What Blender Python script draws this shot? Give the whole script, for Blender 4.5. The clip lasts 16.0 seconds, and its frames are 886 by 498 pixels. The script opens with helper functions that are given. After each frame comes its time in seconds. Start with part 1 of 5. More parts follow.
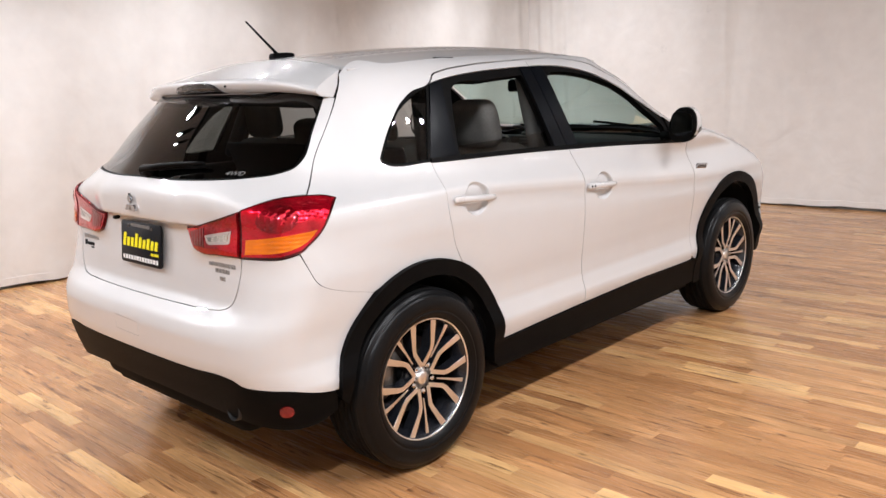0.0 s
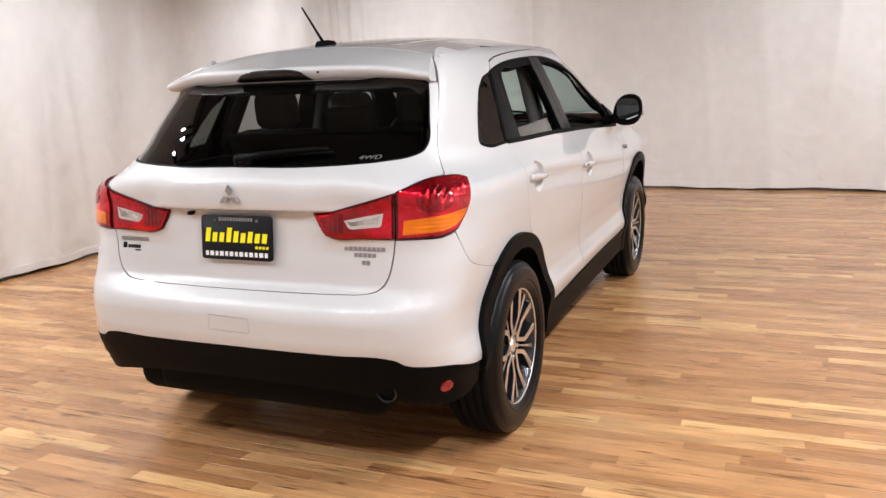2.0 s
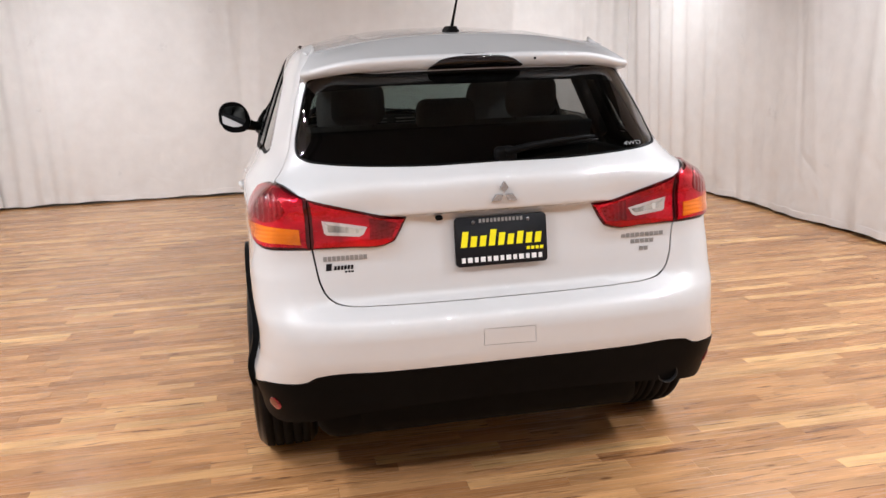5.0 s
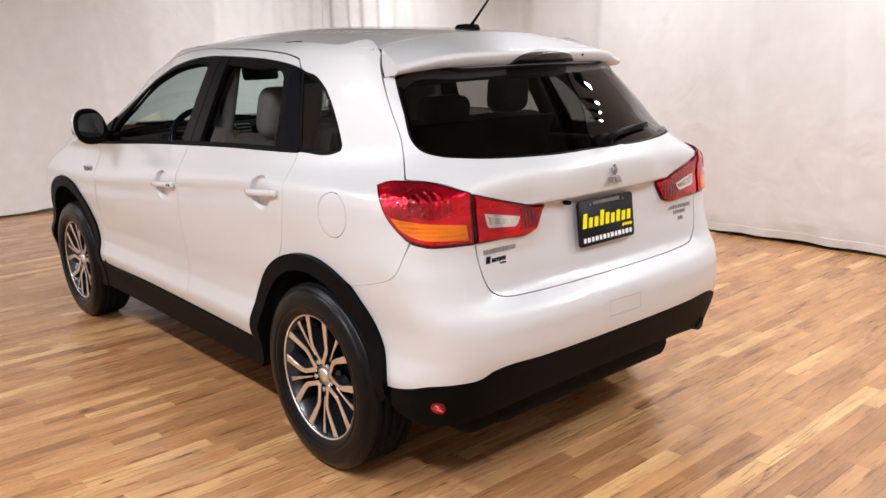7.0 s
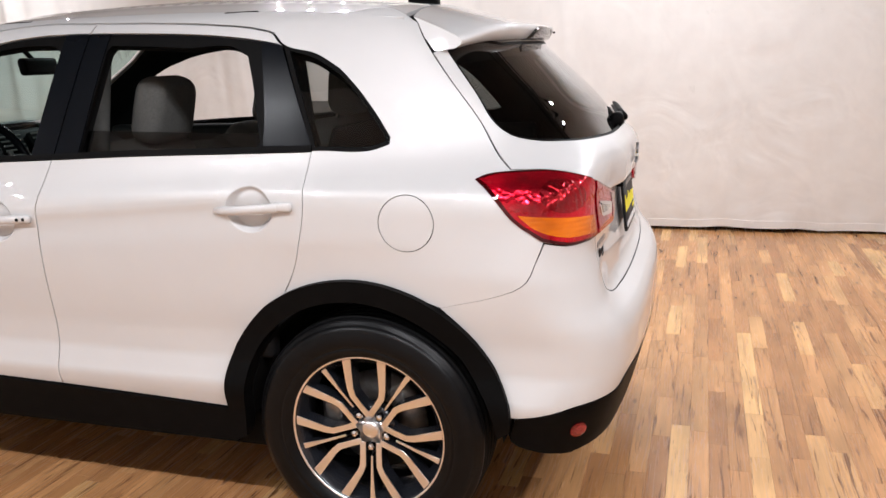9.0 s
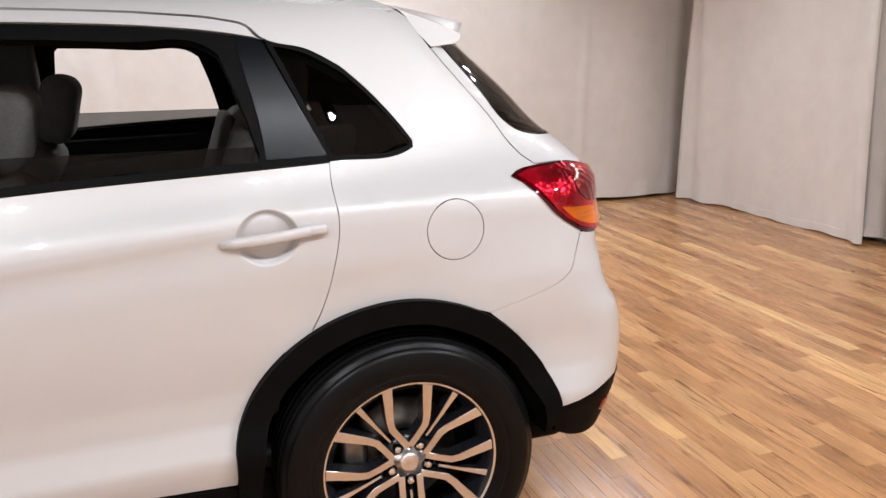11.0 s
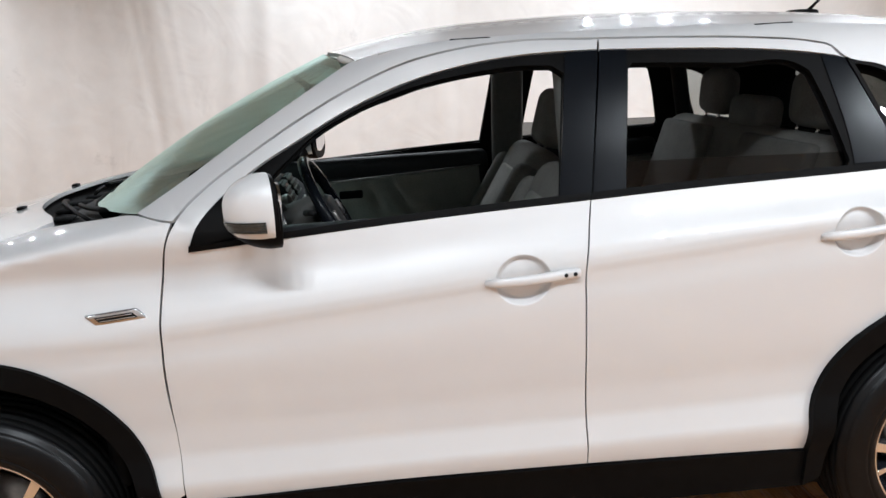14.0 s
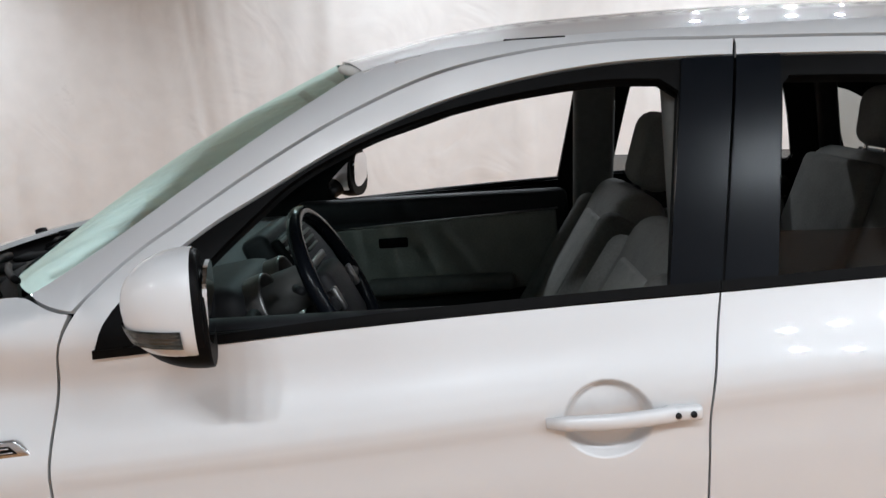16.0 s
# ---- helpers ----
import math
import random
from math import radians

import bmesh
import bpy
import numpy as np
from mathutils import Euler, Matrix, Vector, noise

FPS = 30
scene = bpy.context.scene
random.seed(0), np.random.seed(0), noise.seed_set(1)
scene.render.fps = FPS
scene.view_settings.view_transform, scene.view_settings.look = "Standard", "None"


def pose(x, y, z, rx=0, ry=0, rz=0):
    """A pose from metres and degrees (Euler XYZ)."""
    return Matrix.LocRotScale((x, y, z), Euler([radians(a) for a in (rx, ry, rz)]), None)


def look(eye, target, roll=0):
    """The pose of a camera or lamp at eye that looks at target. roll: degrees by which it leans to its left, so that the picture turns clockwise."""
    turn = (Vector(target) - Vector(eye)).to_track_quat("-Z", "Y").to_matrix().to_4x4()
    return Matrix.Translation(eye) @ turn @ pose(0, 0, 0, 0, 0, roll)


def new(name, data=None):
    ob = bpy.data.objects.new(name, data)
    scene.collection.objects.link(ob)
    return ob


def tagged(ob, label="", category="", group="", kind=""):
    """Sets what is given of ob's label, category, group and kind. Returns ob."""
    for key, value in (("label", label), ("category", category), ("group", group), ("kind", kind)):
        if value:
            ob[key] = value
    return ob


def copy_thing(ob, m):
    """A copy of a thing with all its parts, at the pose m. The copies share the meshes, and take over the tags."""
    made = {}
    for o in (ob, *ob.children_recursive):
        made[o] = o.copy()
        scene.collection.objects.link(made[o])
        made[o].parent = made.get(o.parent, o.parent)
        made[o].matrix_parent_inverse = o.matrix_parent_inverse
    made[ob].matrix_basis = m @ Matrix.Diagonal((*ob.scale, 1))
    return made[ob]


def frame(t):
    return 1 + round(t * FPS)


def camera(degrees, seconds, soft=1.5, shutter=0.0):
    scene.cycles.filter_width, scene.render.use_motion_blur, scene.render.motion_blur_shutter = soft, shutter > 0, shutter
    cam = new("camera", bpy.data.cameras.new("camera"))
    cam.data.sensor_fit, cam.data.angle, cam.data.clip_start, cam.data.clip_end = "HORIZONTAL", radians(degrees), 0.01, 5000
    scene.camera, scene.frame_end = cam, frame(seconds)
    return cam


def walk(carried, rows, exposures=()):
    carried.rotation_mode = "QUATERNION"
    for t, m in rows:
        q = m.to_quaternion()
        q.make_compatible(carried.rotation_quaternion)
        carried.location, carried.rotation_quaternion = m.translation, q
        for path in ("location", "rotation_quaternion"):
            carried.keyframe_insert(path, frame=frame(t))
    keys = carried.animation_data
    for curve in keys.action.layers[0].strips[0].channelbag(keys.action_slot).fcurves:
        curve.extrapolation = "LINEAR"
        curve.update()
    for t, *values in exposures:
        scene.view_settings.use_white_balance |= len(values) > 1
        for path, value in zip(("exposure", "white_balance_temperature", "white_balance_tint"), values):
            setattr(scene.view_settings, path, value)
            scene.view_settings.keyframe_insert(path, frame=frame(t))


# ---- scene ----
cam = camera(56.9, 16.0)
PATH = [
    (0, (2.887, -3.396, 1.429), (1.538, -1.974, 1.034), -2.3),
    (0.5, (2.761, -3.74, 1.428), (1.51, -2.23, 1.031), -2.4),
    (1, (2.504, -3.939, 1.416), (1.396, -2.325, 1.006), -2.4),
    (1.5, (2.192, -4.176, 1.429), (1.256, -2.459, 1.013), -2.5),
    (2, (1.805, -4.32, 1.422), (1.026, -2.525, 1.006), -2.6),
    (2.5, (1.394, -4.442, 1.448), (0.748, -2.598, 1.023), -2.5),
    (3, (0.98, -4.516, 1.448), (0.494, -2.625, 1.017), -2.5),
    (3.5, (0.566, -4.53, 1.454), (0.269, -2.601, 1.016), -2.4),
    (4, (0.164, -4.548, 1.471), (0.065, -2.601, 1.023), -2.3),
    (4.2, (0.008, -4.53, 1.452), (-0.011, -2.581, 1.006), -2.3),
    (6.3, (-1.785, -4.14, 1.45), (-0.772, -2.475, 1.0), -1.7),
    (6.5, (-1.928, -4.027, 1.458), (-0.841, -2.411, 1.006), -1.7),
    (7, (-2.284, -3.742, 1.455), (-1.012, -2.268, 1.001), -1.8),
    (7.5, (-2.504, -3.393, 1.449), (-1.058, -2.088, 0.993), -1.9),
    (8, (-2.691, -3.015, 1.431), (-1.08, -1.925, 0.968), -2.0),
    (8.5, (-2.784, -2.611, 1.388), (-1.027, -1.774, 0.928), -2.0),
    (9, (-2.797, -2.22, 1.388), (-0.945, -1.623, 0.927), -2.2),
    (9.2, (-2.821, -2.084, 1.392), (-0.937, -1.592, 0.936), -2.2),
    (11.3, (-2.675, -0.623, 1.417), (-0.864, -1.316, 0.931), -2.5),
    (11.5, (-2.691, -0.468, 1.429), (-0.894, -1.203, 0.949), -2.7),
    (12, (-2.656, -0.115, 1.447), (-0.865, -0.868, 0.972), -2.8),
    (12.5, (-2.677, 0.187, 1.492), (-0.876, -0.541, 1.011), -2.7),
    (13, (-2.722, 0.289, 1.495), (-0.87, -0.297, 1.019), -3.0),
    (13.5, (-2.781, 0.267, 1.494), (-0.869, -0.097, 1.033), -3.5),
    (14, (-2.804, 0.226, 1.498), (-0.863, 0.073, 1.043), -3.6),
    (14.5, (-2.797, 0.216, 1.509), (-0.851, 0.151, 1.051), -3.5),
    (15, (-2.760, 0.205, 1.487), (-0.804, 0.169, 1.067), -3.5),
    (15.5, (-2.460, 0.146, 1.499), (-0.501, 0.129, 1.095), -3.3),
    (16, (-2.054, 0.080, 1.475), (-0.095, 0.139, 1.078), -3.5),
]
walk(cam, [(t, look(eye, target, lean)) for t, eye, target, lean in PATH],
     exposures=[(0.0, -0.16, 6540, 10), (2.5, -0.20, 6470, 9), (4.0, -0.20, 6420, 9), (6.5, -0.20, 6470, 10), (9.0, -0.24, 6520, 10), (11.5, -0.36, 6560, 10), (12.5, -0.30, 6470, 8),
                (13.3, -0.20, 6220, 6), (14.0, -0.16, 6120, 4), (14.7, -0.22, 6100, 4), (16.0, -0.36, 6060, 4)])

# ---- world and lamps ----
world = bpy.data.worlds.new("room_air")
scene.world = world
world.use_nodes = True
world.node_tree.nodes["Background"].inputs[0].default_value = (0.95, 0.97, 1.0, 1)
world.node_tree.nodes["Background"].inputs[1].default_value = 0.02

ROOM_L, ROOM_R, ROOM_F, ROOM_B, ROOM_H = -3.82, 3.74, 5.45, -5.14, 4.1
LAMP_Z, LAMP_X = 3.2, 2.95
LAMP_COLOUR = (0.92, 0.93, 0.985)
# a track along each side wall, with the heads in groups of four: x, y, watts
LAMP_SPOTS = [(sx * LAMP_X, cy + dy, watts) for sx in (-1, 1) for cy, watts in ((-3.9, 13.8), (-1.85, 13.8), (0.45, 14.4), (3.4, 15.0)) for dy in (-0.45, -0.15, 0.15, 0.45)]
# plus an unseen group over the drape behind the car, added to brighten its tail
FILL_Y = -4.55
LAMP_SPOTS += [(dx, FILL_Y, 8.0) for dx in (-0.9, -0.3, 0.3, 0.9)]


def lamp_aim(lx, ly):
    """Where a lamp points: the end groups at the car's tail and the drape ahead, the others at the car's sides."""
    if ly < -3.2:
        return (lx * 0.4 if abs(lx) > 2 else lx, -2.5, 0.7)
    if ly > 2.5:
        return (lx * 0.7, ly + 0.9, 0.0)
    return (lx * 0.72, ly, 0.0)


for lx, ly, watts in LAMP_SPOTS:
    ld = bpy.data.lights.new("track_or_fill_beam", "AREA")
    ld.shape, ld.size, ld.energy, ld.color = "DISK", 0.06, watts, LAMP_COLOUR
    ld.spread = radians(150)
    lo = new("track_or_fill_beam", ld)
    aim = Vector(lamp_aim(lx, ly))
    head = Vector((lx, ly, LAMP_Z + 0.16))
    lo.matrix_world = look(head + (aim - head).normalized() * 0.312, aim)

# ---- materials ----
def nodes_of(name):
    m = bpy.data.materials.new(name)
    m.use_nodes = True
    nt = m.node_tree
    return m, nt, nt.nodes["Principled BSDF"]


def node(nt, kind, **kw):
    n = nt.nodes.new(kind)
    for k, v in kw.items():
        n.inputs[k].default_value = v
    return n


def simple(name, col, rough=0.5, metal=0.0, coat=0.0, var=0.12, scale=30.0, bump=0.0, bump_scale=200.0, spec=0.5, stain=0.0):
    """A painted, moulded or woven surface with variation at two scales and fine relief."""
    m, nt, b = nodes_of(name)
    L = nt.links.new
    tc = nt.nodes.new("ShaderNodeTexCoord")
    fine = node(nt, "ShaderNodeTexNoise", Scale=scale, Detail=4.0)
    big = node(nt, "ShaderNodeTexNoise", Scale=scale * 0.08, Detail=3.0)
    L(tc.outputs["Object"], fine.inputs["Vector"])
    L(tc.outputs["Object"], big.inputs["Vector"])
    add = nt.nodes.new("ShaderNodeMath")
    add.operation = "ADD"
    L(fine.outputs["Fac"], add.inputs[0])
    L(big.outputs["Fac"], add.inputs[1])
    ramp = nt.nodes.new("ShaderNodeMapRange")
    ramp.inputs["From Min"].default_value, ramp.inputs["From Max"].default_value = 0.7, 1.3
    ramp.inputs["To Min"].default_value, ramp.inputs["To Max"].default_value = 1 - var, 1 + var
    L(add.outputs[0], ramp.inputs["Value"])
    mul = nt.nodes.new("ShaderNodeVectorMath")
    mul.operation = "SCALE"
    mul.inputs[0].default_value = col
    L(ramp.outputs[0], mul.inputs["Scale"])
    L(mul.outputs[0], b.inputs["Base Color"])
    b.inputs["Roughness"].default_value, b.inputs["Metallic"].default_value = rough, metal
    b.inputs["Coat Weight"].default_value, b.inputs["Coat Roughness"].default_value = coat, 0.03
    b.inputs["Specular IOR Level"].default_value = spec
    b.inputs["Coat IOR"].default_value = 1.55
    if bump:
        bt = node(nt, "ShaderNodeTexNoise", Scale=bump_scale, Detail=3.0)
        L(tc.outputs["Object"], bt.inputs["Vector"])
        bp = node(nt, "ShaderNodeBump", Strength=bump, Distance=0.002)
        L(bt.outputs["Fac"], bp.inputs["Height"])
        L(bp.outputs[0], b.inputs["Normal"])
    return m


PAINT = simple("pearl_white_paint", (0.615, 0.609, 0.606), rough=0.44, metal=0.15, coat=1.0, var=0.012, scale=9, spec=0.12)
BLACK = simple("black_moulded_plastic", (0.0035, 0.0033, 0.0033), rough=0.5, var=0.25, scale=25, bump=0.12, bump_scale=600, spec=0.05)
SATIN = simple("satin_black_tape", (0.004, 0.0048, 0.0065), rough=0.22, var=0.15, scale=12, spec=0.09)
DARK = simple("dark_cavity_plastic", (0.006, 0.006, 0.006), rough=0.8, var=0.2, spec=0.1)
RUBBER = simple("tyre_rubber", (0.0035, 0.0035, 0.0038), rough=0.33, spec=0.17, var=0.3, scale=30, bump=0.25, bump_scale=90)
ALLOY = simple("machined_alloy", (0.88, 0.86, 0.85), rough=0.30, metal=1.0, var=0.04, scale=60)
RIMDARK = simple("dark_painted_alloy", (0.014, 0.015, 0.019), rough=0.25, metal=0.2, coat=0.25, var=0.2)
CHROME = simple("chrome", (0.82, 0.82, 0.83), rough=0.07, metal=1.0, var=0.03)
STEEL = simple("brushed_steel", (0.20, 0.195, 0.19), rough=0.38, metal=1.0, var=0.2, scale=50)
SEAT = simple("grey_seat_cloth", (0.145, 0.142, 0.132), rough=0.9, var=0.16, scale=160, bump=0.5, bump_scale=900, spec=0.2)
SEATSIDE = simple("dark_seat_cloth", (0.112, 0.110, 0.102), rough=0.9, var=0.18, scale=160, bump=0.5, bump_scale=900, spec=0.2)
TRIMPALE = simple("pale_seat_cloth", (0.20, 0.196, 0.185), rough=0.9, var=0.14, scale=160, bump=0.5, bump_scale=900, spec=0.2)
TRIM = simple("dark_interior_trim", (0.009, 0.009, 0.010), rough=0.6, var=0.2, scale=60, bump=0.2, bump_scale=700, spec=0.25)
DOORCLOTH = simple("grey_door_cloth", (0.165, 0.168, 0.148), rough=0.9, var=0.15, scale=150, bump=0.4, bump_scale=900, spec=0.2)
TRIMGREY = simple("grey_interior_trim", (0.085, 0.085, 0.080), rough=0.75, var=0.12, scale=60, bump=0.2, bump_scale=700)
LINER = simple("pale_headliner", (0.42, 0.40, 0.37), rough=0.95, var=0.08, scale=120, bump=0.3, bump_scale=800)
PLATEBLACK = simple("black_plate", (0.008, 0.008, 0.010), rough=0.5, var=0.1, spec=0.15)
YELLOW = simple("yellow_print", (0.90, 0.80, 0.005), rough=0.4, var=0.05)
WHITE = simple("white_print", (0.82, 0.82, 0.82), rough=0.45, var=0.04)
GREYPRINT = simple("grey_print", (0.30, 0.29, 0.28), rough=0.35, metal=0.5, var=0.2)
SILVER = simple("satin_silver", (0.52, 0.52, 0.53), rough=0.24, metal=1.0, var=0.06)
CEIL = simple("dark_painted_ceiling", (0.10, 0.10, 0.10), rough=0.9, var=0.15, scale=6)
BASE = simple("grey_skirting", (0.20, 0.19, 0.175), rough=0.7, var=0.3, scale=9)
TRACK = simple("black_metal_track", (0.02, 0.02, 0.02), rough=0.45, metal=0.4)


def lens(name, col, rough=0.16, ribs=0.0, axis="Z", metal=0.75, cells=34.0, relief=0.8, dim=0.45):
    """A lamp lens: a faceted, ribbed reflector of one colour under a smooth clear cover."""
    m, nt, b = nodes_of(name)
    L = nt.links.new
    tc = nt.nodes.new("ShaderNodeTexCoord")
    n1 = node(nt, "ShaderNodeTexNoise", Scale=9.0, Detail=3.0)
    L(tc.outputs["Object"], n1.inputs["Vector"])
    v1 = node(nt, "ShaderNodeTexVoronoi", Scale=cells)
    L(tc.outputs["Object"], v1.inputs["Vector"])
    mr = nt.nodes.new("ShaderNodeMapRange")
    mr.inputs["From Min"].default_value, mr.inputs["From Max"].default_value = 0.35, 0.65
    mr.inputs["To Min"].default_value, mr.inputs["To Max"].default_value = dim, 1.2
    L(n1.outputs["Fac"], mr.inputs["Value"])
    sc = nt.nodes.new("ShaderNodeVectorMath")
    sc.operation = "SCALE"
    sc.inputs[0].default_value = col
    L(mr.outputs[0], sc.inputs["Scale"])
    L(sc.outputs[0], b.inputs["Base Color"])
    b.inputs["Metallic"].default_value = metal
    b.inputs["Roughness"].default_value = rough
    b.inputs["Specular IOR Level"].default_value = 0.3
    b.inputs["Coat Weight"].default_value = 0.8
    b.inputs["Coat Roughness"].default_value = 0.015
    h = nt.nodes.new("ShaderNodeMath")
    h.operation = "MULTIPLY_ADD"
    h.inputs[1].default_value = 0.9
    L(v1.outputs["Distance"], h.inputs[0])
    if ribs:
        wv = node(nt, "ShaderNodeTexWave", Scale=ribs, Distortion=0.0)
        wv.bands_direction = axis
        L(tc.outputs["Object"], wv.inputs["Vector"])
        L(wv.outputs["Fac"], h.inputs[2])
    bp = node(nt, "ShaderNodeBump", Strength=relief, Distance=0.006)
    L(h.outputs[0], bp.inputs["Height"])
    L(bp.outputs[0], b.inputs["Normal"])
    return m


RED = lens("red_lens", (0.68, 0.002, 0.020), ribs=7.0, cells=70.0, relief=0.40)
REDDEEP = lens("deep_red_lens", (0.34, 0.001, 0.008), ribs=18.0, axis="X", cells=90.0, relief=0.5)
AMBER = lens("amber_lens", (0.92, 0.22, 0.006), ribs=24.0, metal=0.6, relief=0.22, dim=0.7)
CLEAR = lens("clear_reverse_lens", (0.75, 0.75, 0.72), rough=0.10, ribs=10.0, axis="X", metal=0.9, cells=22.0)
REFLECT = lens("red_reflector", (0.30, 0.002, 0.006), ribs=60.0, cells=120.0)
SIGNAL = lens("smoked_signal_lens", (0.24, 0.23, 0.20), ribs=50.0, relief=0.4)
HEADLENS = lens("headlamp_lens", (0.60, 0.58, 0.55), rough=0.1, ribs=12.0, axis="X")


def pane(name, tint, gloss=1.0, rough=0.0, bend=4.0, shine=(1, 1, 1)):
    """A thin pane: tinted see-through glass with mirror gloss by angle."""
    m, nt, b = nodes_of(name)
    nt.nodes.remove(b)
    L = nt.links.new
    tr = nt.nodes.new("ShaderNodeBsdfTransparent")
    tr.inputs[0].default_value = (*tint, 1)
    gl = nt.nodes.new("ShaderNodeBsdfGlossy")
    gl.inputs["Roughness"].default_value = rough
    lw = node(nt, "ShaderNodeLayerWeight", Blend=0.5)
    pw = nt.nodes.new("ShaderNodeMath")
    pw.operation = "POWER"
    pw.inputs[1].default_value = bend
    gl.inputs["Color"].default_value = (*shine, 1)
    L(lw.outputs["Facing"], pw.inputs[0])
    mu = nt.nodes.new("ShaderNodeMath")
    mu.operation = "MULTIPLY_ADD"
    mu.use_clamp = True
    mu.inputs[1].default_value, mu.inputs[2].default_value = 0.9, 0.045 * gloss
    L(pw.outputs[0], mu.inputs[0])
    mx = nt.nodes.new("ShaderNodeMixShader")
    L(mu.outputs[0], mx.inputs[0])
    L(tr.outputs[0], mx.inputs[1])
    L(gl.outputs[0], mx.inputs[2])
    L(mx.outputs[0], nt.nodes["Material Output"].inputs["Surface"])
    return m


PRIVACY = pane("privacy_glass", (0.27, 0.285, 0.28), 1.2)
QUARTER = pane("quarter_glass", (0.42, 0.44, 0.43), 1.3)
DOORGLASS = pane("tinted_door_glass", (0.26, 0.27, 0.27), 1.0)
SCREEN = pane("windscreen_glass", (0.62, 0.80, 0.76), 2.8, 0.0, 2.5, (0.74, 0.98, 0.94))
m, nt, b = nodes_of("mirror_glass")
b.inputs["Base Color"].default_value = (0.72, 0.73, 0.75, 1)
b.inputs["Metallic"].default_value, b.inputs["Roughness"].default_value = 1.0, 0.02
MIRROR = m


def wood(name, island):
    """Oiled hardwood: long grain, dark streaks, blotches and small knots, its run shifted from strip to strip."""
    m, nt, b = nodes_of(name)
    L = nt.links.new
    geo = nt.nodes.new("ShaderNodeNewGeometry")
    info = nt.nodes.new("ShaderNodeObjectInfo")
    rnd = geo.outputs["Random Per Island"] if island else info.outputs["Random"]
    shift = nt.nodes.new("ShaderNodeVectorMath")
    shift.operation = "SCALE"
    shift.inputs[0].default_value = (37.0, 11.0, 5.0)
    L(rnd, shift.inputs["Scale"])
    add = nt.nodes.new("ShaderNodeVectorMath")
    L(geo.outputs["Position"], add.inputs[0])
    L(shift.outputs[0], add.inputs[1])

    def run(sx, sy_, kind="ShaderNodeTexNoise", **kw):
        mp = nt.nodes.new("ShaderNodeMapping")
        mp.inputs["Scale"].default_value = (sx, sy_, 8.0)
        L(add.outputs[0], mp.inputs["Vector"])
        n = node(nt, kind, **kw)
        L(mp.outputs[0], n.inputs["Vector"])
        return n

    def span(sock, a, c, lo_, hi_):
        r = nt.nodes.new("ShaderNodeMapRange")
        for k, v in zip(("From Min", "From Max", "To Min", "To Max"), (a, c, lo_, hi_)):
            r.inputs[k].default_value = v
        L(sock, r.inputs["Value"])
        return r.outputs[0]

    def blend(fac, a, col):
        x = nt.nodes.new("ShaderNodeMix")
        x.data_type = "RGBA"
        L(fac, x.inputs["Factor"])
        L(a, x.inputs["A"])
        x.inputs["B"].default_value = (*col, 1)
        return x.outputs["Result"]

    def scaled(col, fac):
        x = nt.nodes.new("ShaderNodeVectorMath")
        x.operation = "SCALE"
        L(col, x.inputs[0])
        L(fac, x.inputs["Scale"])
        return x.outputs[0]
    fine = run(4.0, 120.0, Scale=1.0, Detail=5.0, Roughness=0.65)
    streak = run(1.8, 30.0, Scale=1.5, Detail=6.0, Roughness=0.62, Distortion=1.1)
    blotch = run(2.2, 6.0, Scale=1.0, Detail=3.0)
    figure = run(1.6, 36.0, Scale=1.3, Detail=4.0, Distortion=2.2)
    knot = run(3.2, 9.0, "ShaderNodeTexVoronoi", Scale=1.0)
    tone = nt.nodes.new("ShaderNodeValToRGB")
    cr = tone.color_ramp
    cr.elements[0].position, cr.elements[0].color = 0.0, (0.350, 0.164, 0.066, 1)
    cr.elements[1].position, cr.elements[1].color = 1.0, (0.690, 0.420, 0.184, 1)
    for p, c in ((0.25, (0.425, 0.207, 0.085, 1)), (0.55, (0.480, 0.244, 0.103, 1)), (0.78, (0.525, 0.277, 0.119, 1)), (0.9, (0.600, 0.342, 0.147, 1))):
        e = cr.elements.new(p)
        e.color = c
    L(rnd, tone.inputs["Fac"])
    col = scaled(tone.outputs["Color"], span(blotch.outputs["Fac"], 0.3, 0.7, 0.76, 1.26))
    col = scaled(col, span(fine.outputs["Fac"], 0.3, 0.7, 0.86, 1.14))
    col = blend(span(figure.outputs["Fac"], 0.55, 0.63, 0.0, 0.42), col, (0.235, 0.095, 0.034))
    col = blend(span(streak.outputs["Fac"], 0.565, 0.65, 0.0, 0.85), col, (0.125, 0.048, 0.019))
    col = blend(span(knot.outputs["Distance"], 0.10, 0.04, 0.0, 0.75), col, (0.075, 0.028, 0.012))
    L(col, b.inputs["Base Color"])
    L(span(figure.outputs["Fac"], 0.2, 0.8, 0.17, 0.34), b.inputs["Roughness"])
    bp = node(nt, "ShaderNodeBump", Strength=0.16, Distance=0.001)
    L(fine.outputs["Fac"], bp.inputs["Height"])
    L(bp.outputs[0], b.inputs["Normal"])
    return m


WOOD_PIECE, WOOD_FIELD = wood("oak_strip", False), wood("oak_strips", True)


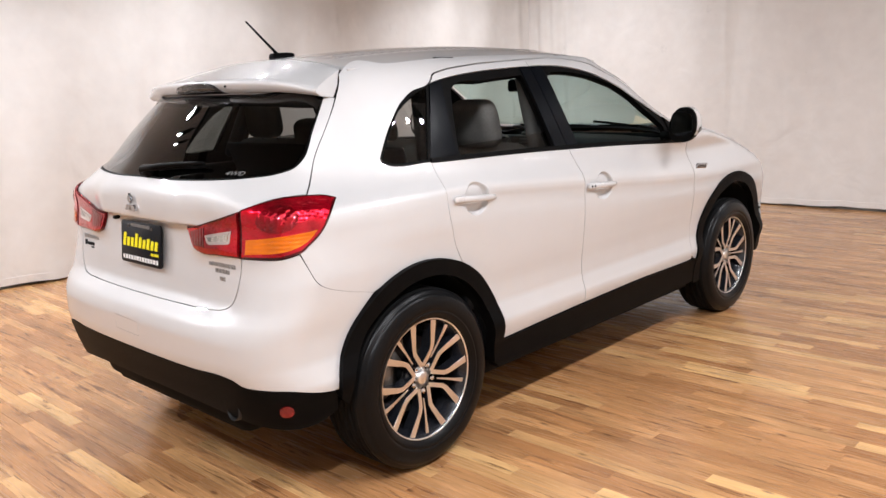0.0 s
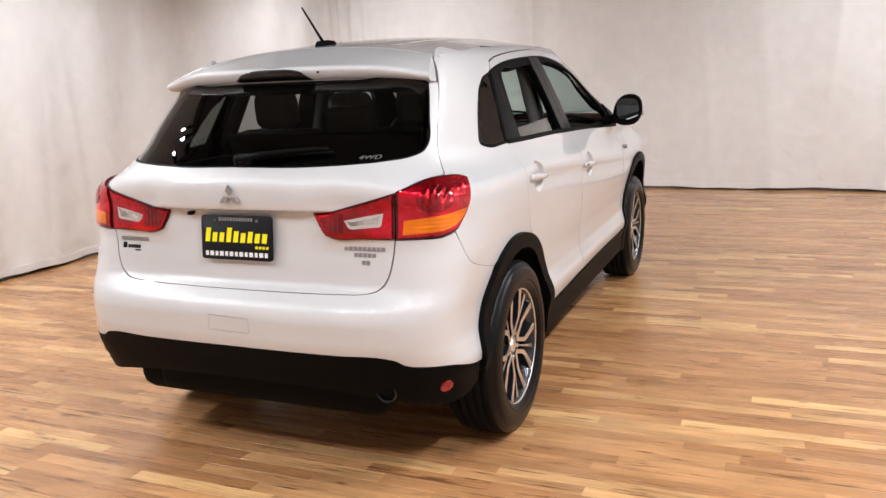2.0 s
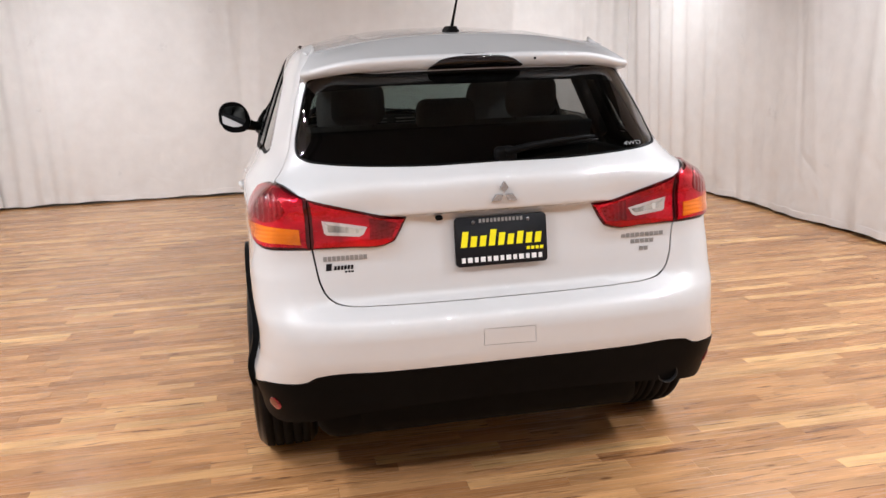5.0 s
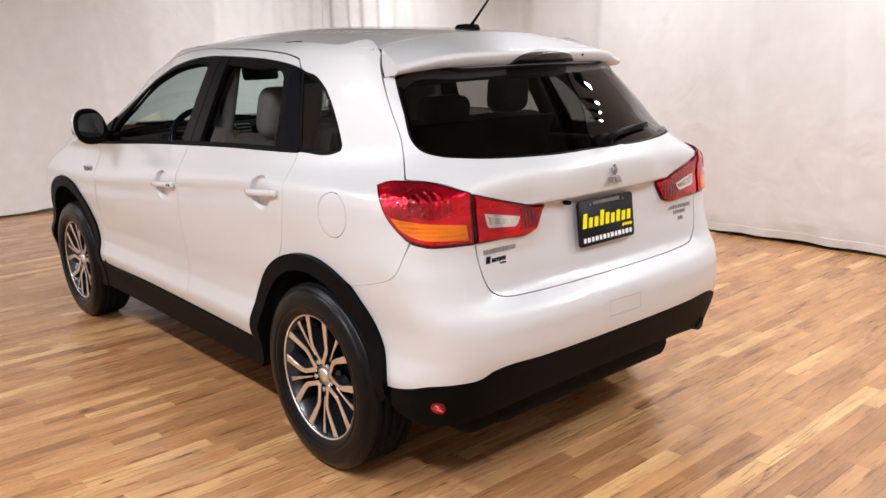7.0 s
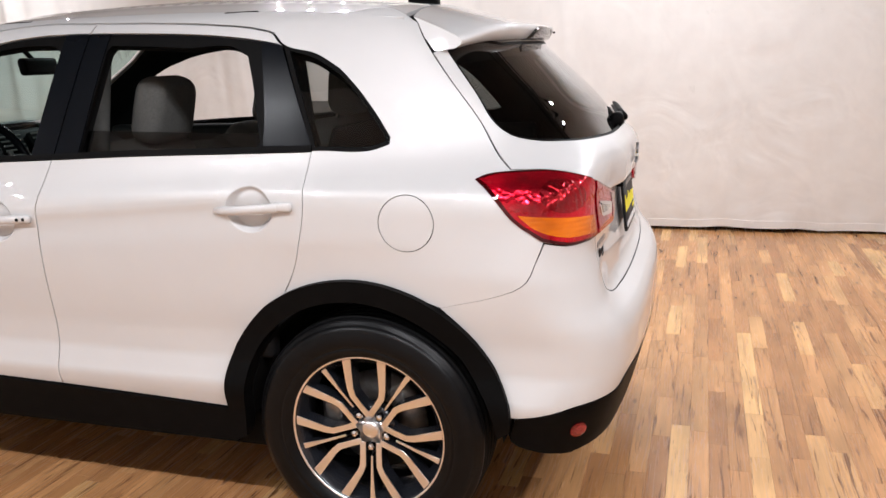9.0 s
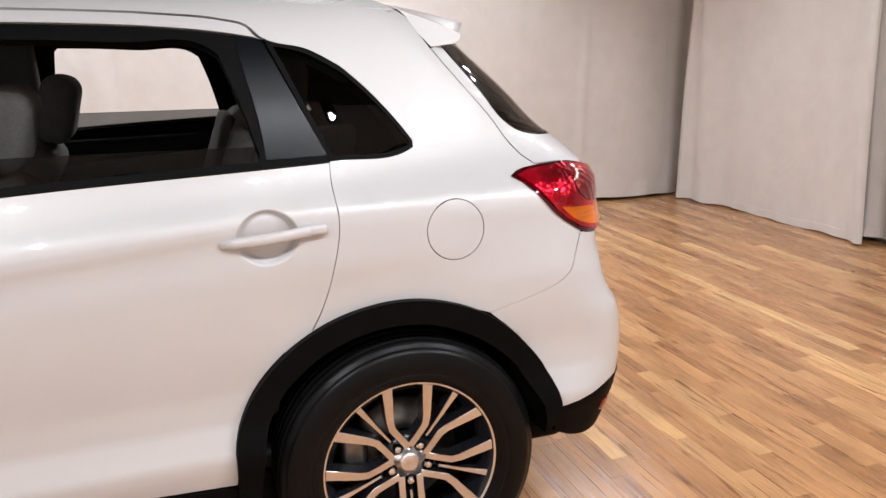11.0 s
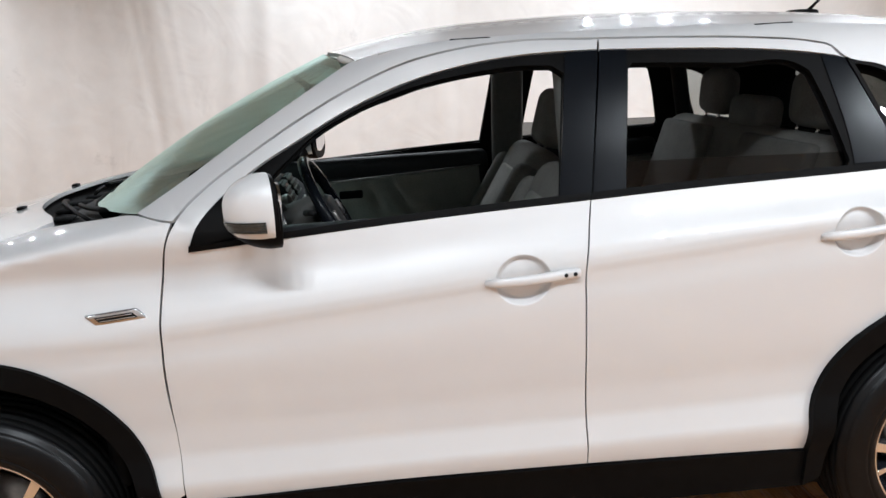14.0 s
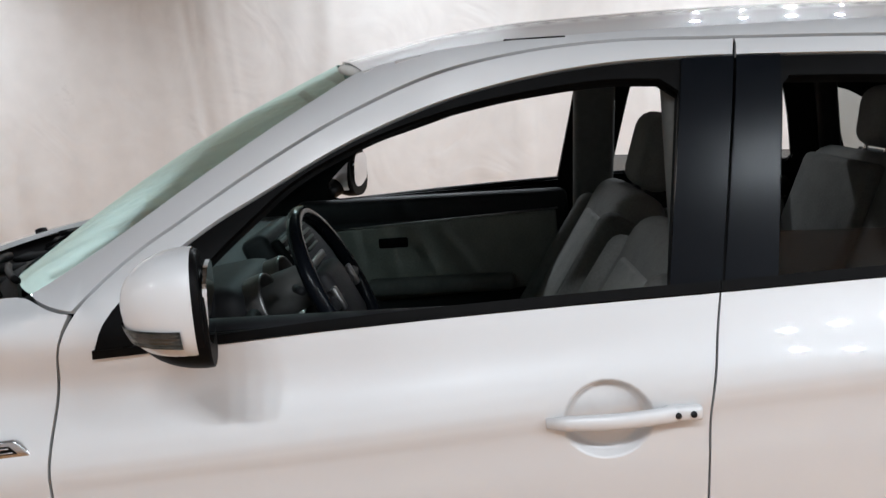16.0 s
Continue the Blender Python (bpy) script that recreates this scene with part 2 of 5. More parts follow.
def cloth():
    m, nt, b = nodes_of("white_drape_cloth")
    L = nt.links.new
    geo = nt.nodes.new("ShaderNodeNewGeometry")
    big = node(nt, "ShaderNodeTexNoise", Scale=0.9, Detail=4.0)
    fine = node(nt, "ShaderNodeTexNoise", Scale=7.0, Detail=5.0)
    L(geo.outputs["Position"], big.inputs["Vector"])
    L(geo.outputs["Position"], fine.inputs["Vector"])
    ramp = nt.nodes.new("ShaderNodeValToRGB")
    ramp.color_ramp.elements[0].position, ramp.color_ramp.elements[0].color = 0.25, (0.70, 0.675, 0.65, 1)
    ramp.color_ramp.elements[1].position, ramp.color_ramp.elements[1].color = 0.7, (0.82, 0.80, 0.775, 1)
    add = nt.nodes.new("ShaderNodeMath")
    add.operation = "MULTIPLY_ADD"
    add.inputs[1].default_value, add.inputs[2].default_value = 0.4, 0.3
    L(fine.outputs["Fac"], add.inputs[0])
    add2 = nt.nodes.new("ShaderNodeMath")
    add2.operation = "MULTIPLY_ADD"
    add2.inputs[1].default_value = 0.5
    L(big.outputs["Fac"], add2.inputs[0])
    sub = nt.nodes.new("ShaderNodeMath")
    sub.operation = "SUBTRACT"
    sub.inputs[1].default_value = 0.25
    L(add.outputs[0], sub.inputs[0])
    L(sub.outputs[0], add2.inputs[2])
    L(add2.outputs[0], ramp.inputs["Fac"])
    mark = node(nt, "ShaderNodeTexNoise", Scale=2.6, Detail=6.0, Roughness=0.7)
    L(geo.outputs["Position"], mark.inputs["Vector"])
    mr = nt.nodes.new("ShaderNodeMapRange")
    mr.inputs["From Min"].default_value, mr.inputs["From Max"].default_value = 0.66, 0.78
    mr.inputs["To Max"].default_value = 0.35
    L(mark.outputs["Fac"], mr.inputs["Value"])
    mx = nt.nodes.new("ShaderNodeMix")
    mx.data_type = "RGBA"
    mx.inputs["B"].default_value = (0.40, 0.38, 0.36, 1)
    L(mr.outputs[0], mx.inputs["Factor"])
    L(ramp.outputs["Color"], mx.inputs["A"])
    L(mx.outputs["Result"], b.inputs["Base Color"])
    b.inputs["Roughness"].default_value = 0.9
    b.inputs["Specular IOR Level"].default_value = 0.15
    weave = node(nt, "ShaderNodeTexNoise", Scale=420.0, Detail=2.0)
    L(geo.outputs["Position"], weave.inputs["Vector"])
    bp = node(nt, "ShaderNodeBump", Strength=0.15, Distance=0.001)
    L(weave.outputs["Fac"], bp.inputs["Height"])
    crush = node(nt, "ShaderNodeTexNoise", Scale=2.2, Detail=2.5, Roughness=0.45, Distortion=1.4)
    L(geo.outputs["Position"], crush.inputs["Vector"])
    wr = node(nt, "ShaderNodeBump", Strength=0.45, Distance=0.03)
    L(crush.outputs["Fac"], wr.inputs["Height"])
    L(bp.outputs[0], wr.inputs["Normal"])
    L(wr.outputs[0], b.inputs["Normal"])
    return m


CLOTH = cloth()
m, nt, b = nodes_of("lamp_glow")
b.inputs["Emission Color"].default_value = (*LAMP_COLOUR, 1)
b.inputs["Emission Strength"].default_value = 40.0
GLOW = m


# ---- building helpers ----
def add_mesh(name, me, mat, parent=None, label=""):
    for one in (mat if isinstance(mat, (list, tuple)) else [mat]):
        me.materials.append(one)
    ob = new(name, me)
    if parent is not None:
        ob.parent = parent
    return tagged(ob, label)


def part(name, bm, mat, parent=None, label="", smooth=True):
    me = bpy.data.meshes.new(name)
    bmesh.ops.recalc_face_normals(bm, faces=bm.faces)
    for fc in bm.faces:
        fc.smooth = smooth
    bm.to_mesh(me)
    bm.free()
    return add_mesh(name, me, mat, parent, label)


def rounded(sx, sy, sz, r, seg=3, at=(0, 0, 0), turn=(0, 0, 0), shape=None):
    """A box with rounded edges; shape bends its points, given from -1 to 1 along each side."""
    bm = bmesh.new()
    bmesh.ops.create_cube(bm, size=1)
    for v in bm.verts:
        v.co = Vector((v.co.x * sx, v.co.y * sy, v.co.z * sz))
    bmesh.ops.bevel(bm, geom=list(bm.edges), offset=min(r, 0.49 * min(sx, sy, sz)), segments=seg, profile=0.5, affect="EDGES")
    if shape:
        bmesh.ops.subdivide_edges(bm, edges=[e for e in bm.edges if e.calc_length() > 0.07], cuts=3, use_grid_fill=True)
        for v in bm.verts:
            v.co = Vector(shape(v.co.x / (sx / 2), v.co.y / (sy / 2), v.co.z / (sz / 2), v.co))
    bm.transform(pose(*at, *turn))
    return bm


def tube(points, r, n=10, caps=True):
    """A round bar along points; r is one radius or one a point."""
    bm = bmesh.new()
    pts = [Vector(p) for p in points]
    rs = r if isinstance(r, (list, tuple)) else [r] * len(pts)
    rings = []
    for i, p in enumerate(pts):
        d = (pts[min(i + 1, len(pts) - 1)] - pts[max(i - 1, 0)]).normalized()
        u = d.orthogonal().normalized() if i == 0 else (u - d * u.dot(d)).normalized()
        w = d.cross(u)
        rings.append([bm.verts.new(p + rs[i] * (math.cos(k * math.tau / n) * u + math.sin(k * math.tau / n) * w)) for k in range(n)])
    for a, c in zip(rings, rings[1:]):
        for k in range(n):
            bm.faces.new((a[k], a[(k + 1) % n], c[(k + 1) % n], c[k]))
    if caps:
        bm.faces.new(rings[0][::-1])
        bm.faces.new(rings[-1])
    return bm


def lathe(profile, n=64, axis="X", closed=False):
    """Turns a profile of (along, radius) about an axis."""
    bm = bmesh.new()
    rings = []
    for a, r in profile:
        ring = []
        for k in range(n):
            c, s = math.cos(k * math.tau / n) * r, math.sin(k * math.tau / n) * r
            ring.append(bm.verts.new({"X": (a, c, s), "Y": (c, a, s), "Z": (c, s, a)}[axis]))
        rings.append(ring)
    pairs = list(zip(rings, rings[1:])) + ([(rings[-1], rings[0])] if closed else [])
    for a, c in pairs:
        for k in range(n):
            bm.faces.new((a[k], a[(k + 1) % n], c[(k + 1) % n], c[k]))
    return bm


def prism(outline, x0, x1, bevel=0.0):
    """A flat outline in (y, z) with depth along x from x0 to x1."""
    bm = bmesh.new()
    a = [bm.verts.new((x0, y, z)) for y, z in outline]
    c = [bm.verts.new((x1, y, z)) for y, z in outline]
    bm.faces.new(a[::-1])
    front = bm.faces.new(c)
    for i in range(len(a)):
        j = (i + 1) % len(a)
        bm.faces.new((a[i], a[j], c[j], c[i]))
    if bevel:
        bmesh.ops.bevel(bm, geom=list(front.edges), offset=bevel, segments=1, affect="EDGES")
    return bm


# ---- the car's outer shape ----
def curve_of(pts):
    """A smooth curve of one variable through control points, without overshoot."""
    X, Y = np.array([p[0] for p in pts], float), np.array([p[1] for p in pts], float)
    d = np.diff(Y) / np.diff(X)
    m = np.zeros(len(X))
    m[0], m[-1] = d[0], d[-1]
    for j in range(1, len(X) - 1):
        m[j] = 0 if d[j - 1] * d[j] <= 0 else 2 * d[j - 1] * d[j] / (d[j - 1] + d[j])

    def at(v):
        v = np.clip(np.asarray(v, float), X[0], X[-1])
        i = np.clip(np.searchsorted(X, v, side="right") - 1, 0, len(X) - 2)
        h = X[i + 1] - X[i]
        t = (v - X[i]) / h
        t2, t3 = t * t, t * t * t
        return (2 * t3 - 3 * t2 + 1) * Y[i] + (t3 - 2 * t2 + t) * h * m[i] + (3 * t2 - 2 * t3) * Y[i + 1] + (t3 - t2) * h * m[i + 1]
    return at


def ease(a, c, v):
    t = np.clip((v - a) / (c - a), 0, 1)
    return t * t * (3 - 2 * t)


# half width by height, rear end by height, front end by height
# the doors have a crease, which fades out behind them
HALF_DOOR = curve_of([(.20, .80), (.30, .806), (.38, .816), (.43, .831), (.458, .835), (.50, .825), (.55, .8145), (.60, .8145), (.68, .823), (.78, .833), (.86, .8365), (.90, .8353), (.932, .8364),
                      (.955, .8396), (.968, .8396), (.990, .8350), (1.02, .8225), (1.06, .8020), (1.122, .774), (1.30, .702), (1.44, .641),
                 (1.50, .608), (1.53, .575), (1.548, .540)])
HALF_REAR = curve_of([(.20, .80), (.30, .806), (.38, .816), (.43, .831), (.458, .835), (.50, .825), (.55, .8145), (.60, .8145), (.68, .823), (.78, .833), (.84, .8395), (.90, .8395),
                      (.94, .8385), (.962, .8365), (.990, .8315), (1.02, .8190), (1.06, .8010), (1.122, .774), (1.30, .702), (1.44, .641),
                 (1.50, .608), (1.53, .575), (1.548, .540)])
TAIL = curve_of([(.20, -1.90), (.28, -1.985), (.36, -2.03), (.45, -2.055), (.55, -2.078), (.62, -2.078), (.68, -2.055), (.712, -2.005),
                 (.74, -1.982), (.80, -1.975), (.90, -1.962), (.955, -1.960), (.981, -1.966), (.992, -1.998), (1.002, -2.001), (1.06, -2.005), (1.085, -2.000),
                 (1.11, -1.985), (1.15, -1.945), (1.25, -1.86), (1.40, -1.70), (1.46, -1.64), (1.53, -1.5)])
TAIL_SIDE = curve_of([(.20, -1.90), (.28, -1.985), (.36, -2.03), (.45, -2.055), (.55, -2.072), (.62, -2.068), (.70, -2.045), (.80, -2.010), (.90, -1.985),
                      (1.0, -1.972), (1.08, -1.985), (1.11, -1.975), (1.15, -1.945), (1.25, -1.86), (1.40, -1.70), (1.46, -1.64), (1.53, -1.5)])
NOSE_PTS = [(.2, 2.12), (.4, 2.2), (.7, 2.22), (.82, 2.17), (.92, 2.02), (1.0, 1.82), (1.05, 1.64), (1.09, 1.46), (1.12, 1.33),
            (1.145, 1.18), (1.16, 1.08), (1.175, 1.0), (1.30, .77), (1.45, .54), (1.53, .38)]
NOSE = curve_of(NOSE_PTS)
HOODZ = curve_of(sorted((y, z) for z, y in NOSE_PTS if z > .75))


def half_width(y, z):
    # the crease climbs towards the tail
    q = z + .072 * (np.clip(y, -1.3, 1.0) + .29) * ease(.70, .84, z) * ease(1.12, 1.01, z) - .009 * ease(.4, -.4, y) * ease(.80, .88, z) * ease(1.06, 1.0, z)
    fade = ease(-.85, -1.25, y)
    x = HALF_DOOR(q) * (1 - fade) + HALF_REAR(q) * fade
    up = ease(.98, 1.18, z)
    x = x - up * .17 * np.minimum(y + .9, 0) ** 2
    x = x - (1 - up) * ease(.42, .65, z) * .010 * ease(.4, 1.15, -y)
    x = x - (1 - up) * (.025 + .070 * ease(.80, .95, z)) * np.minimum(y + 1.1, 0) ** 2
    x = x + .030 * ease(.30, .72, y) * ease(1.9, 1.3, y) * ease(.98, 1.12, z) * ease(1.32, 1.16, z)
    f = np.maximum(y - .1, 0)
    x = x - ease(1.2, 1.5, z) * .20 * f ** 2 - ease(1.40, 1.54, z) * .30 * f
    return x - .12 * np.maximum(y - 1.3, 0) ** 2


def tail_y(x, z):
    up = ease(1.02, 1.22, z)
    hi_ = ease(.84, .94, z)
    w = (1 - hi_) * .75 * ease(.42, .72, np.abs(x)) + hi_ * ease(.24, .42, np.abs(x))
    return TAIL(z) * (1 - w) + TAIL_SIDE(z) * w + (.05 + .25 * up) * x * x + (.10 + .15 * up) * x ** 4


def nose_y(x, z):
    return NOSE(z) - .25 * x * x - .25 * x ** 4


def soft_max(a, c, k):
    h = np.maximum(k - np.abs(a - c), 0) / k
    return np.maximum(a, c) + h * h * k / 4


def skin(x, y, z):
    a = x - half_width(y, z)
    return np.where(y < 0, soft_max(a, tail_y(x, z) - y, .17 - .06 * ease(1.0, 1.2, z) + .035 * ease(.62, .40, z) - .05 * ease(.82, .93, z) * ease(1.14, 1.02, z)),
                    soft_max(a, y - nose_y(x, z), .18))


CX, CYR, CYF, LC = .30, -1.25, 1.20, .9
S1, S2 = CX, CX + LC
S3 = S2 + CYF - CYR
S4 = S3 + LC


def body(s, z):
    """The point of the skin at s along the waist (0 at the tail's middle, then round the corner and forward) and height z."""
    s, z = np.broadcast_arrays(np.asarray(s, float), np.asarray(z, float))
    sg, q = np.where(s < 0, -1.0, 1.0), np.abs(s)
    ar, af = np.clip((q - S1) / LC, 0, 1) * math.pi / 2, np.clip((q - S3) / LC, 0, 1) * math.pi / 2
    cx = np.where(q < S1, q, np.where(q > S4, CX - (q - S4), CX))
    cy = np.where(q < S2, CYR, np.where(q < S3, CYR + q - S2, CYF))
    dx = np.where(q < S2, np.sin(ar), np.cos(af))
    dy = np.where(q < S2, -np.cos(ar), np.sin(af))
    lo, hi = np.zeros_like(q), np.full_like(q, 1.3)
    for _ in range(32):
        mid = (lo + hi) / 2
        out = skin(cx + mid * dx, cy + mid * dy, z) > 0
        hi, lo = np.where(out, mid, hi), np.where(out, lo, mid)
    return np.stack([(cx + lo * dx) * sg, cy + lo * dy, z], -1)


def sy(y, z):
    """s for a place y along the car's side."""
    if CYR <= y <= CYF:
        return S2 + y - CYR
    lo, hi = (S1, S2) if y < CYR else (S3, S4)
    for _ in range(26):
        mid = (lo + hi) / 2
        if float(body(mid, z)[1]) < y:
            lo = mid
        else:
            hi = mid
    return (lo + hi) / 2


def on_side(pts):
    return [(sy(y, z), z) for y, z in pts]


def outline(pts, step=.025, sharp=32, closed=True):
    """Rounds a list of corners into a smooth outline, keeping the sharp ones."""
    P = [np.array(p, float) for p in pts]
    n = len(P)
    res = []
    keep = []
    for i in range(n):
        a, c = P[i] - P[i - 1], P[(i + 1) % n] - P[i]
        la, lc = np.linalg.norm(a) + 1e-9, np.linalg.norm(c) + 1e-9
        ang = math.degrees(math.acos(max(-1, min(1, float(a @ c) / la / lc))))
        keep.append(ang > sharp or (not closed and i in (0, n - 1)))
    for i in range(n if closed else n - 1):
        p, q = P[i], P[(i + 1) % n]
        L = np.linalg.norm(q - p)
        if L < 1e-9:
            continue

        def tangent(j):
            if keep[j]:
                return (q - p)
            a, c = P[j] - P[j - 1], P[(j + 1) % n] - P[j]
            la, lc = np.linalg.norm(a) + 1e-9, np.linalg.norm(c) + 1e-9
            t = a / la * lc + c / lc * la
            return t / (np.linalg.norm(t) + 1e-9) * L
        m0, m1 = tangent(i), tangent((i + 1) % n)
        k = max(1, int(math.ceil(L / step)))
        for j in range(k):
            t = j / k
            t2, t3 = t * t, t * t * t
            res.append((2 * t3 - 3 * t2 + 1) * p + (t3 - 2 * t2 + t) * m0 + (3 * t2 - 2 * t3) * q + (t3 - t2) * m1)
    if not closed:
        res.append(P[-1])
    return np.array(res)


def within(poly, pts):
    x, y = pts[:, 0], pts[:, 1]
    res = np.zeros(len(pts), bool)
    x0, y0 = poly[-1]
    for x1, y1 in poly:
        cross = (y1 > y) != (y0 > y)
        res ^= cross & (x < (x0 - x1) * (y - y1) / (y0 - y1 + 1e-12) + x1)
        x0, y0 = x1, y1
    return res


def edge_gap(poly, pts):
    a = poly
    c = np.roll(poly, -1, 0)
    d = c - a
    L2 = (d ** 2).sum(1) + 1e-12
    best = np.full(len(pts), 9.0)
    for i in range(len(a)):
        t = np.clip(((pts - a[i]) @ d[i]) / L2[i], 0, 1)
        best = np.minimum(best, np.hypot(*(pts - a[i] - t[:, None] * d[i]).T))
    return best


from mathutils.geometry import delaunay_2d_cdt


def sheet(name, loop, mat, parent, label="", shape=body, step=.035, thick=.012, off=0.0, holes=(), flip=False, relief=None, extra=None, ref=(0, -.1, .75)):
    """A panel: an outline on a shape, with smooth skin and edges that turn inwards. flip mirrors it to the other side."""
    loop = np.asarray(loop)
    rims = [loop] + [np.asarray(h) for h in holes]
    lo, hi = loop.min(0), loop.max(0)
    gx, gy = np.arange(lo[0] + step / 2, hi[0], step), np.arange(lo[1] + step / 2, hi[1], step * .87)
    grid = np.array([(x + (.5 * step if j % 2 else 0), y) for j, y in enumerate(gy) for x in gx]).reshape(-1, 2)
    if extra is not None:
        grid = np.vstack([grid, extra])
    ok = within(loop, grid)
    for h in rims[1:]:
        ok &= ~within(h, grid)
    for h in rims:
        ok &= edge_gap(h, grid) > .45 * step
    if extra is not None:
        far = np.ones(len(grid), bool)
        ne = len(extra)
        for e in extra:
            far[:-ne] &= np.hypot(*(grid[:-ne] - e).T) > .3 * step
        ok &= far
    grid = grid[ok]
    uv, edges, start = list(map(tuple, np.vstack(rims))), [], 0
    for h in rims:
        edges += [(start + i, start + (i + 1) % len(h)) for i in range(len(h))]
        start += len(h)
    uv += list(map(tuple, grid))
    res = delaunay_2d_cdt([Vector(p) for p in uv], edges, [], 0, 1e-6)
    pts = np.array([(v.x, v.y) for v in res[0]])
    tris = np.array([f for f in res[2] if len(f) == 3])
    mid = pts[tris].mean(1)
    good = within(loop, mid)
    for h in rims[1:]:
        good &= ~within(h, mid)
    tris = tris[good]

    def place(u, v):
        p = shape(u, v)
        return p if relief is None else p + relief(u, v)
    e = 1.5e-3
    pos = place(pts[:, 0], pts[:, 1])
    du = place(pts[:, 0] + e, pts[:, 1]) - place(pts[:, 0] - e, pts[:, 1])
    dv = place(pts[:, 0], pts[:, 1] + e) - place(pts[:, 0], pts[:, 1] - e)
    nor = np.cross(du, dv)
    nor /= np.linalg.norm(nor, axis=1)[:, None] + 1e-12
    sign = np.sign((nor * (pos - np.array(ref))).sum(1).mean())
    nor *= sign
    pos = pos + off * nor
    fn = np.cross(pos[tris[:, 1]] - pos[tris[:, 0]], pos[tris[:, 2]] - pos[tris[:, 0]])
    swap = (fn * nor[tris].mean(1)).sum(1) < 0
    tris[swap] = tris[swap][:, ::-1]
    verts, faces, nors = [pos], [list(t) for t in tris], [nor[t] for t in tris]
    n = len(pos)
    if thick:
        used = {}
        for t in tris:
            for i in range(3):
                used[(t[i], t[(i + 1) % 3])] = 1
        border = [(i, j) for i, j in used if (j, i) not in used]
        ids = sorted({i for ed in border for i in ed})
        ring = {v: n + k for k, v in enumerate(ids)}
        back = {v: n + len(ids) + k for k, v in enumerate(ids)}
        verts += [pos[ids], pos[ids] - thick * nor[ids]]
        for i, j in border:
            faces.append([ring[j], ring[i], back[i], back[j]])
            nors.append(np.zeros((4, 3)))
    verts = np.vstack(verts)
    if flip:
        verts = verts * np.array((-1, 1, 1))
        faces = [f[::-1] for f in faces]
        nors = [q[::-1] * np.array((-1, 1, 1)) for q in nors]
    me = bpy.data.meshes.new(name)
    me.from_pydata([tuple(v) for v in verts], [], [tuple(int(i) for i in f) for f in faces])
    me.polygons.foreach_set("use_smooth", [True] * len(me.polygons))
    me.normals_split_custom_set([tuple(v) for v in np.vstack(nors)])
    me.update()
    return add_mesh(name, me, mat, parent, label)


def both(name, loop, mat, parents, label="", **kw):
    """The same panel on the right and on the left side."""
    return [sheet(name, loop, mat, parents[i], label, flip=bool(i), **kw) for i in (0, 1)]


def disc(cy, cz, r, n=40):
    return np.array([(sy(cy + r * math.cos(k * math.tau / n), cz + r * math.sin(k * math.tau / n)), cz + r * math.sin(k * math.tau / n)) for k in range(n)])


# ---- the car ----
car = tagged(new("car"), "pearl white compact crossover with black arch trim, parked on wooden floor", "car")

# outlines along the side, as (y, z)
DOOR_GAP = [(-.401, 1.522), (-.365, 1.32), (-.322, 1.121), (-.305, 1.04), (-.292, .97), (-.288, .86), (-.287, .70), (-.286, .55), (-.284, .41)]
REAR_CUT = [(-1.190, 1.142), (-1.187, 1.09), (-1.190, 1.00), (-1.170, .90), (-1.140, .81), (-1.100, .738)]
FRONT_CUT = [(-.401, 1.522), (-.181, 1.529), (-.032, 1.519), (.117, 1.491), (.266, 1.435), (.414, 1.360), (.562, 1.272), (.649, 1.216), (.706, 1.165),
             (.736, 1.119), (.760, 1.036), (.773, .932), (.780, .833), (.783, .713), (.780, .586), (.776, .42)]
BELT = [(.692, 1.074), (.439, 1.087), (.146, 1.103), (-.135, 1.115), (-.322, 1.121), (-.560, 1.130), (-.931, 1.138), (-1.190, 1.142)]
FWIN_TOP = [(-.391, 1.493), (-.305, 1.494), (-.174, 1.491), (-.026, 1.474), (.121, 1.441), (.268, 1.387), (.415, 1.313), (.517, 1.258), (.617, 1.184), (.667, 1.128), (.692, 1.074)]
RWIN_TOP = [(-.395, 1.493), (-.614, 1.484), (-.844, 1.468), (-.984, 1.450), (-1.066, 1.434)]
RDOOR_TOP = [(-.401, 1.522), (-.614, 1.513), (-.844, 1.497), (-.984, 1.479), (-1.035, 1.464), (-1.060, 1.436)]
ARCH_R = [(-.898, .387), (-.909, .496), (-.954, .619), (-1.037, .706), (-1.137, .763), (-1.279, .792), (-1.426, .785), (-1.537, .748), (-1.628, .677), (-1.703, .566), (-1.757, .437)]
ARCH_R_IN = [(-.943, .30), (-.960, .431), (-.996, .553), (-1.069, .650), (-1.185, .717), (-1.307, .738), (-1.437, .727), (-1.545, .668), (-1.620, .578), (-1.682, .480), (-1.722, .375)]
ARCH_F = [(.838, .40), (.856, .507), (.896, .61), (.944, .703), (1.013, .778), (1.087, .815), (1.161, .834), (1.30, .843), (1.45, .828), (1.58, .775), (1.68, .69), (1.75, .58), (1.79, .44)]
ARCH_F_IN = [(.897, .27), (.906, .446), (.940, .558), (.981, .650), (1.035, .725), (1.096, .764), (1.171, .781), (1.30, .787), (1.43, .770), (1.54, .715), (1.63, .630), (1.69, .53), (1.725, .40), (1.73, .30)]


def evened(pts, cy, cz):
    """Evens an arch's outline by its radius about the wheel."""
    a = np.array([math.atan2(z - cz, cy - y) for y, z in pts])
    r = np.array([math.hypot(z - cz, cy - y) for y, z in pts])
    k = np.polyval(np.polyfit(a, r, 4), a)
    return [(cy - q * math.cos(t), cz + q * math.sin(t)) for q, t in zip(k, a)]


